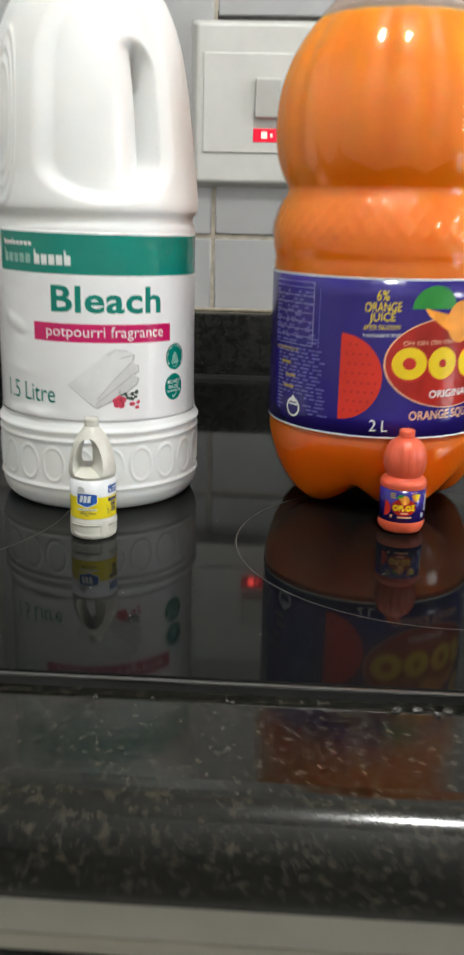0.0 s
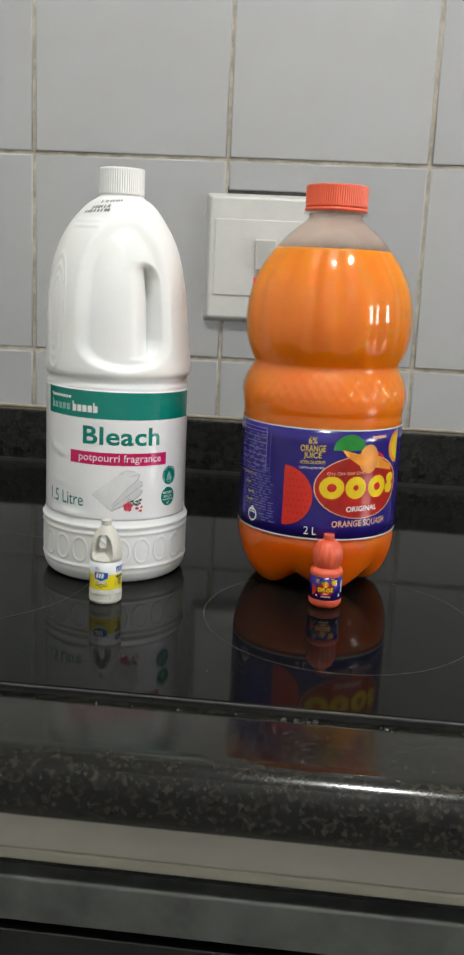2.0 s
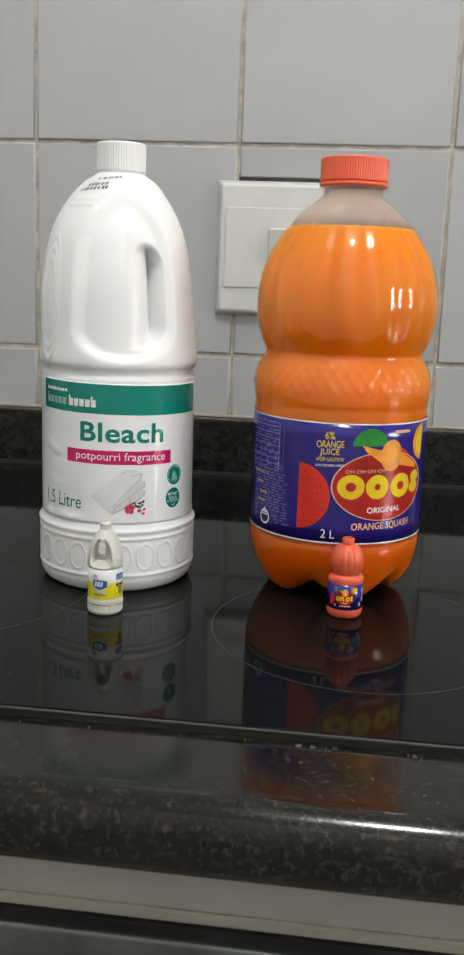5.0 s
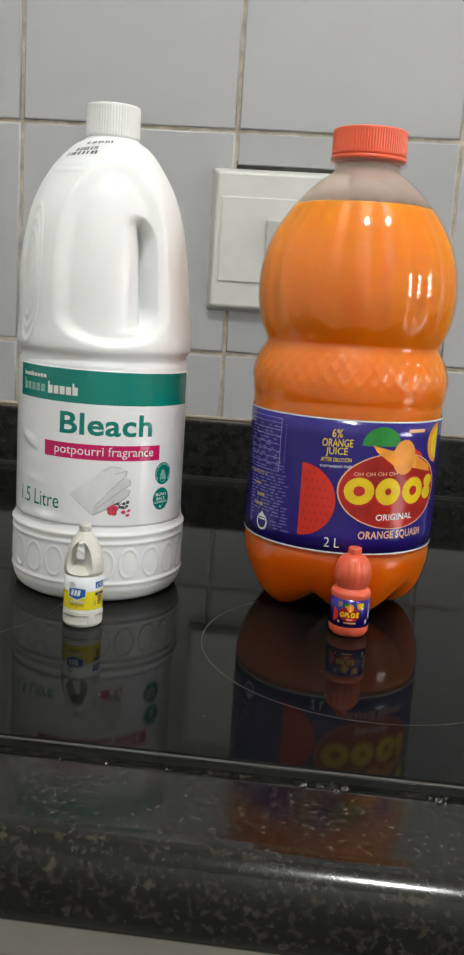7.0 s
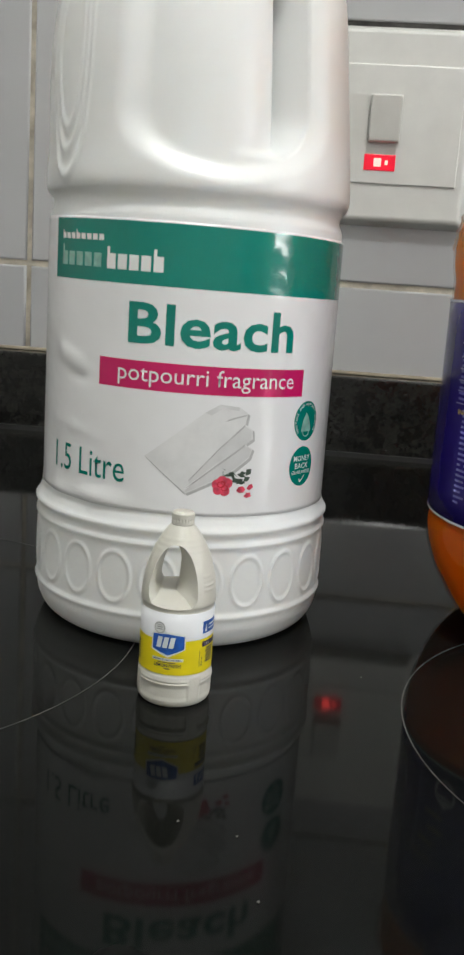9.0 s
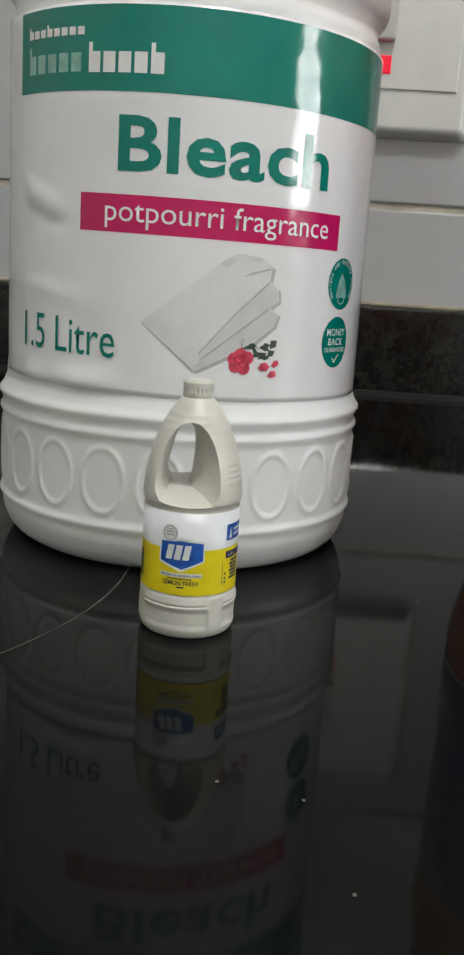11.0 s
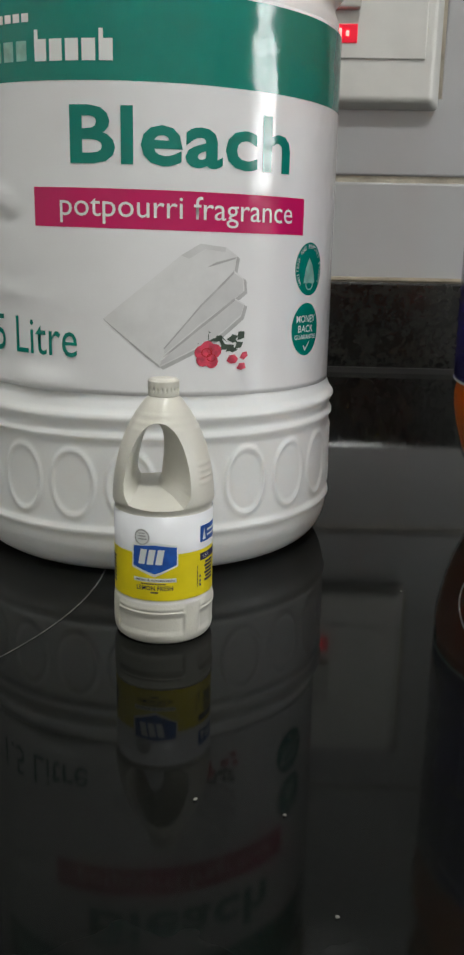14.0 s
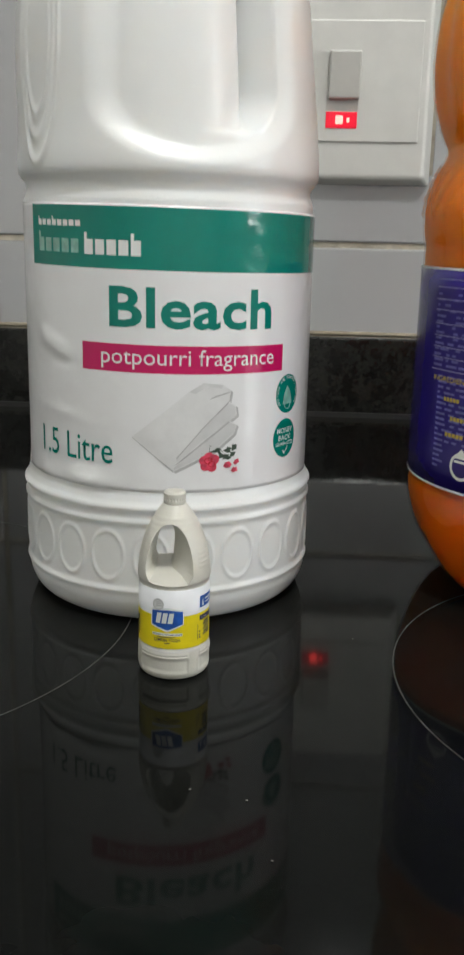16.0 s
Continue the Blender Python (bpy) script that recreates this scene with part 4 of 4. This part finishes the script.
def mini_bleach():
    """A thumb-sized bleach bottle; its grip has a real opening."""
    b = empty("miniature_bleach_bottle", (-0.0172, -0.4356, 0.0), "tiny ivory plastic bleach bottle with a yellow label, on the hob", "bottle", "miniature bottles")
    prof = [(8.4, 0), (9.2, 0.1), (9.9, 0.9), (10.25, 2.4), (10.25, 5.0), (10.2, 8.7), (9.95, 9.3), (9.9, 9.8), (9.9, 26.6), (9.75, 27.2), (9.9, 27.9), (10.35, 28.6), (10.2, 31), (9.7, 35), (8.6, 39.5), (7.2, 43), (5.4, 46.2), (4.0, 48.2), (3.3, 49.0), (2.9, 49.3), (0.05, 49.4)]

    def shape(r, t, z):
        a = (np.degrees(t) + 180) % 360 - 180
        for zc in (46.0, 44.6, 43.2):
            r = r + 0.10 * np.exp(-((z - zc) / 0.28) ** 2)
        for zc in (36.6, 35.4, 34.2, 33.0):
            r = r + 0.18 * np.exp(-((z - zc) / 0.3) ** 2) * step(a, 48, 54) * (1 - step(a, 80, 86))
        panel = step(a, -56, -54) * (1 - step(a, 29, 31)) + step(a, 50, 52) * (1 - step(a, 100, 102))
        for zc in (7.8, 6.9):
            r = r + 0.22 * np.exp(-((z - zc) / 0.25) ** 2) * panel
        return r - 0.25 * panel * step(z, 2.2, 2.6) * (1 - step(z, 6.0, 6.4))
    p = chaikin(prof, 2)
    seg = [p[0]]
    for q in p[1:]:
        n = max(1, int(np.hypot(*(q - seg[-1])) / 0.3)) if q[0] > 3 else 1
        last = seg[-1]
        seg += [last + (q - last) * (i + 1) / n for i in range(n)]
    me = lathe(seg, 240, 0, shape)
    # the cutter: a wide arch in front that narrows to the slot behind
    def arch(x0, x1, z0, z1, y, lean=0.0, n=16):
        mid, w = (x0 + x1) / 2, (x1 - x0) / 2
        up = z0 + 0.22 * (z1 - z0)
        pts = [(x0 + 0.25 * w, z0), (mid, z0 - 0.1), (x1 - 0.25 * w, z0), (x1 - 0.04 * w, z0 + 0.1 * (z1 - z0))]
        for q in np.linspace(0, math.pi, n):
            k = math.sin(q)
            pts.append((mid + lean * k + w * math.copysign(abs(math.cos(q)) ** 0.9, math.cos(q)), up + (z1 - up) * k))
        pts.append((x0 + 0.04 * w, z0 + 0.1 * (z1 - z0)))
        return [(x * MM, y * MM, z * MM) for x, z in pts]
    rings = [arch(-9.4, 6.6, 27.6, 45.6, -13, 0.6), arch(-8.6, 5.8, 28.6, 45.2, -8.5, 0.6), arch(-6.8, 3.2, 30.0, 44.6, -5.2, 0.9), arch(-5.8, 0.2, 30.9, 44.0, -2.0, 1.2), arch(-5.5, -0.4, 31.2, 43.8, 4.0, 1.2), arch(-6.0, 0.0, 30.8, 44.0, 13, 1.0)]
    co = [c for q in rings for c in q]
    n = len(rings[0])
    faces = [(i * n + j, i * n + (j + 1) % n, (i + 1) * n + (j + 1) % n, (i + 1) * n + j) for i in range(len(rings) - 1) for j in range(n)]
    faces += [tuple(range(n))[::-1], tuple(range((len(rings) - 1) * n, len(rings) * n))]
    cut = bpy.data.meshes.new("cutter")
    cut.from_pydata(co, [], faces)
    cut.update()
    cut.transform(Matrix.Rotation(radians(4), 4, "Z"))
    fix = bmesh.new()
    fix.from_mesh(cut)
    bmesh.ops.recalc_face_normals(fix, faces=fix.faces[:])
    fix.to_mesh(cut)
    fix.free()
    me = cut_away(me, cut)
    part("body", me, IVORY, b, "ivory body with an arched grip", smooth=True)
    me.set_sharp_from_angle(angle=radians(40))
    part("cap", ribbed_cap(3.1, 48.9, 52.6, 22, 0.34, 264, 0.3), IVORY, b, "ribbed ivory cap", smooth=True)

    def R(a, z):
        return np.asarray(10.04) + 0.0 * np.asarray(z, float)
    label = part("label", sleeve(R, -170, 170, 9.7, 27.0, 0.1, 3.0, 8.0), MINI_WHITE, b, "white and yellow paper label", smooth=True)
    printed("yellow_band", flat(bar(-170, 170, 9.75, 19.4)), MINI_YELLOW, label, R, 0.04)
    logo = printed("brand_panel", flat([(-31.5, 21.4), (-4, 21.9), (22.6, 21.2), (22.6, 17.0), (-3.8, 14.7), (-31.8, 16.4)]), PRINT_WHITE, label, R, 0.07, "six-sided blue badge with a white outline")
    printed("panel_face", flat([(-29.5, 20.9), (-4, 21.3), (20.8, 20.8), (20.8, 17.2), (-3.8, 15.3), (-29.8, 16.8)]), MINI_BLUE, logo, R, 0.1)
    for u in (-23.5, -13.5, -3.5):
        printed("brand_block", flat(bar(u, u + 7.6, 17.3, 20.4, 3.2)), PRINT_WHITE, logo, R, 0.14)
    printed("round_badge", flat(oval(-18.8, 22.8, 9.6, 1.75, 24)), PRINT_WHITE, label, R, 0.16, "small pale round badge with red rim")
    printed("badge_rim", flat(*ring(-18.8, 22.8, 9.0, 1.6, 0.16, 24), bar(-24, -14, 22.9, 23.2), bar(-24, -13, 22.3, 22.6), bar(-23, -15, 23.5, 23.7)), TOWEL_EDGE, label, R, 0.2)
    printed("fine_print", flat(*[bar(u, u + 2.6, 13.1, 13.35) for u in np.arange(-20, 8, 3.2)], bar(-9, 0, 11.3, 11.6)), MINI_NAVY, label, R, 0.1)
    text_print("whitens & removes stains", -28.0, 19.0, 13.8, 14.15, MINI_NAVY, label, R, 0.14, 0.01)
    text_print("LEMON FRESH", -25.5, 16.5, 11.9, 12.85, MINI_NAVY, label, R, 0.14, 0.014)
    printed("white_strip", flat(bar(-29.5, 20.5, 13.6, 14.45)), PRINT_WHITE, label, R, 0.07)
    printed("blue_panel", flat(bar(52, 92, 20.9, 24.3)), MINI_BLUE, label, R, 0.07)
    printed("panel_picture", flat([(56, 21.3), (62, 21.3), (60.5, 22.4), (59, 23.8), (57.5, 22.6)], bar(65, 88, 22.8, 23.3), bar(65, 88, 21.8, 22.2)), PRINT_WHITE, label, R, 0.12)
    printed("navy_panel", flat(bar(52, 92, 17.1, 18.6)), MINI_NAVY, label, R, 0.07)
    text_print("1.5 L", 57, 70, 17.5, 18.2, PRINT_WHITE, label, R, 0.12)
    printed("fine_print", flat(*[bar(60 + (k % 2) * 2, 80, 12.4 + 0.75 * k, 12.9 + 0.75 * k) for k in range(6)]), MINI_NAVY, label, R, 0.1)
    printed("fine_print", flat(bar(47.4, 48.2, 11.6, 16.2), *[bar(51.0, 53.6, z, z + 0.5) for z in (11.8, 12.6, 13.6)]), MINI_NAVY, label, R, 0.1)
    printed("fine_print", flat(*[bar(-86 + (k % 3) * 2, -64, 11.6 + 0.85 * k, 12.2 + 0.85 * k) for k in range(7)]), MINI_NAVY, label, R, 0.1)


def mini_squash():
    b = empty("miniature_squash_bottle", (0.1212, -0.4125, 0.0), "tiny coral-orange plastic squash bottle with a blue label, on the hob", "bottle", "miniature bottles")
    prof = [(7.0, 0), (8.4, 0.15), (9.7, 1.0), (10.4, 2.6), (10.5, 5.2), (10.25, 6.0), (10.25, 20.8), (10.35, 21.6), (10.45, 23.4), (9.6, 24.9), (8.2, 25.6), (7.9, 26.2), (8.6, 27.2), (9.5, 30), (9.75, 33.5), (9.3, 37), (8.0, 40), (5.9, 42.4), (3.6, 43.4), (2.9, 43.7), (0.05, 43.8)]
    p = chaikin(prof, 2)
    seg = [p[0]]
    for q in p[1:]:
        n = max(1, int(np.hypot(*(q - seg[-1])) / 0.4))
        last = seg[-1]
        seg += [last + (q - last) * (i + 1) / n for i in range(n)]

    def shape(r, t, z):
        return r - 0.28 * np.abs(np.cos(8 * t)) ** 5 * step(z, 26.5, 30) * (1 - step(z, 39, 42.5)) - 0.5 * np.abs(np.cos(2.5 * t)) ** 8 * (1 - step(z, 0.5, 4.5)) * (r > 4)
    part("body", lathe(seg, 192, 0, shape), CORAL, b, "coral body with a fluted globe", smooth=True)
    part("cap", ribbed_cap(3.5, 43.3, 46.9, 30, 0.12, 180, 0.35), CORAL, b, "coral screw cap", smooth=True)

    def R(a, z):
        return np.asarray(10.4) + 0.0 * np.asarray(z, float)
    label = part("label", sleeve(R, -170, 170, 6.0, 21.0, 0.1, 3.0, 8.0), BLUE, b, "glossy blue paper label", smooth=True)
    printed("citrus_half", flat(oval(-53.5, 12.1, 18.0, 3.6, 24, -90, 90)), RED, label, R, 0.06)
    printed("leaf_shape", flat(oval(-9, 17.2, 12, 2.0, 20, 0, 180)), LEAF_GREEN, label, R, 0.06)
    panel = printed("brand_panel", flat(oval(-2.5, 13.2, 31.5, 4.0, 36)), CRIMSON, label, R, 0.08)
    printed("orange_shape", flat(oval(0, 16.6, 10, 2.2, 20), [(-16, 18.0), (-6, 17.4), (-6, 15.8), (-14, 16.8)]), ORANGE, panel, R, 0.12)
    for u in (-22.5, 8.5):
        printed("brand_mark", flat(*ring(u, 12.9, 7.0, 1.45, 0.6, 20)), YELLOW, panel, R, 0.16)
    printed("brand_mark", flat(bar(-14.6, -11, 11.5, 14.3), bar(-11, -4, 12.7, 14.3), bar(-6, -1, 11.5, 12.6)), YELLOW, panel, R, 0.16)
    printed("brand_mark", flat(bar(17, 25, 11.7, 12.6), bar(17, 25, 13.6, 14.5), bar(18.5, 23.5, 12.6, 13.6)), YELLOW, panel, R, 0.16)
    printed("fine_print", flat(bar(-10, 8, 10.1, 10.8), bar(-17, 18, 8.2, 8.9), bar(-36, -30, 8.2, 9.4), bar(14, 30, 20.0, 20.3)), PEACH, label, R, 0.12)
    printed("fine_print", flat(*[bar(-37, -24, z, z + 0.5) for z in (17.2, 18.2, 19.2)]), OCHRE, label, R, 0.1)
    fruit = printed("citrus_half", flat(oval(28.8, 19.4, 11.5, 3.6, 24, 180, 360)), ORANGE, label, R, 0.06)
    printed("fruit_flesh", flat(oval(32, 19.4, 7.5, 3.0, 24, 180, 360)), YELLOW, fruit, R, 0.1)
    printed("small_panel", flat(bar(50, 56, 8.0, 10.2)), PRINT_WHITE, label, R, 0.08)
    printed("code_bars", flat(*[bar(62 + 3 * k, 63.6 + 3 * k, 10.5, 18.5) for k in range(4)]), PRINT_WHITE, label, R, 0.08)


room()
switch()
counter()
hob()
oven()
bleach_bottle()
squash_bottle()
mini_bleach()
mini_squash()
specks("crumb", [(0.007, -0.500, 0, 0.00055), (-0.006, -0.497, 0, 0.00055), (0.013, -0.520, 0, 0.00055), (0.036, -0.412, 0, 0.00055), (0.108, -0.470, 0, 0.00055), (-0.04, -0.53, 0, 0.0006), (0.06, -0.53, 0, 0.0006)], DUST, "tiny pale crumbs of dust on the hob", "dust")
rng = random.Random(3)
specks("water_drop", [(x + rng.uniform(-0.003, 0.003), -0.569 + rng.uniform(-0.002, 0.001), -0.004, rng.uniform(0.0008, 0.0022)) for x in (0.03, 0.052, 0.054, 0.081, 0.1, 0.105, 0.108, 0.112, 0.116, 0.118, 0.148, 0.15, 0.152, 0.19, 0.01, -0.02)], DROP, "tiny water drops along the hob's front edge", "water")
tiled_wall()
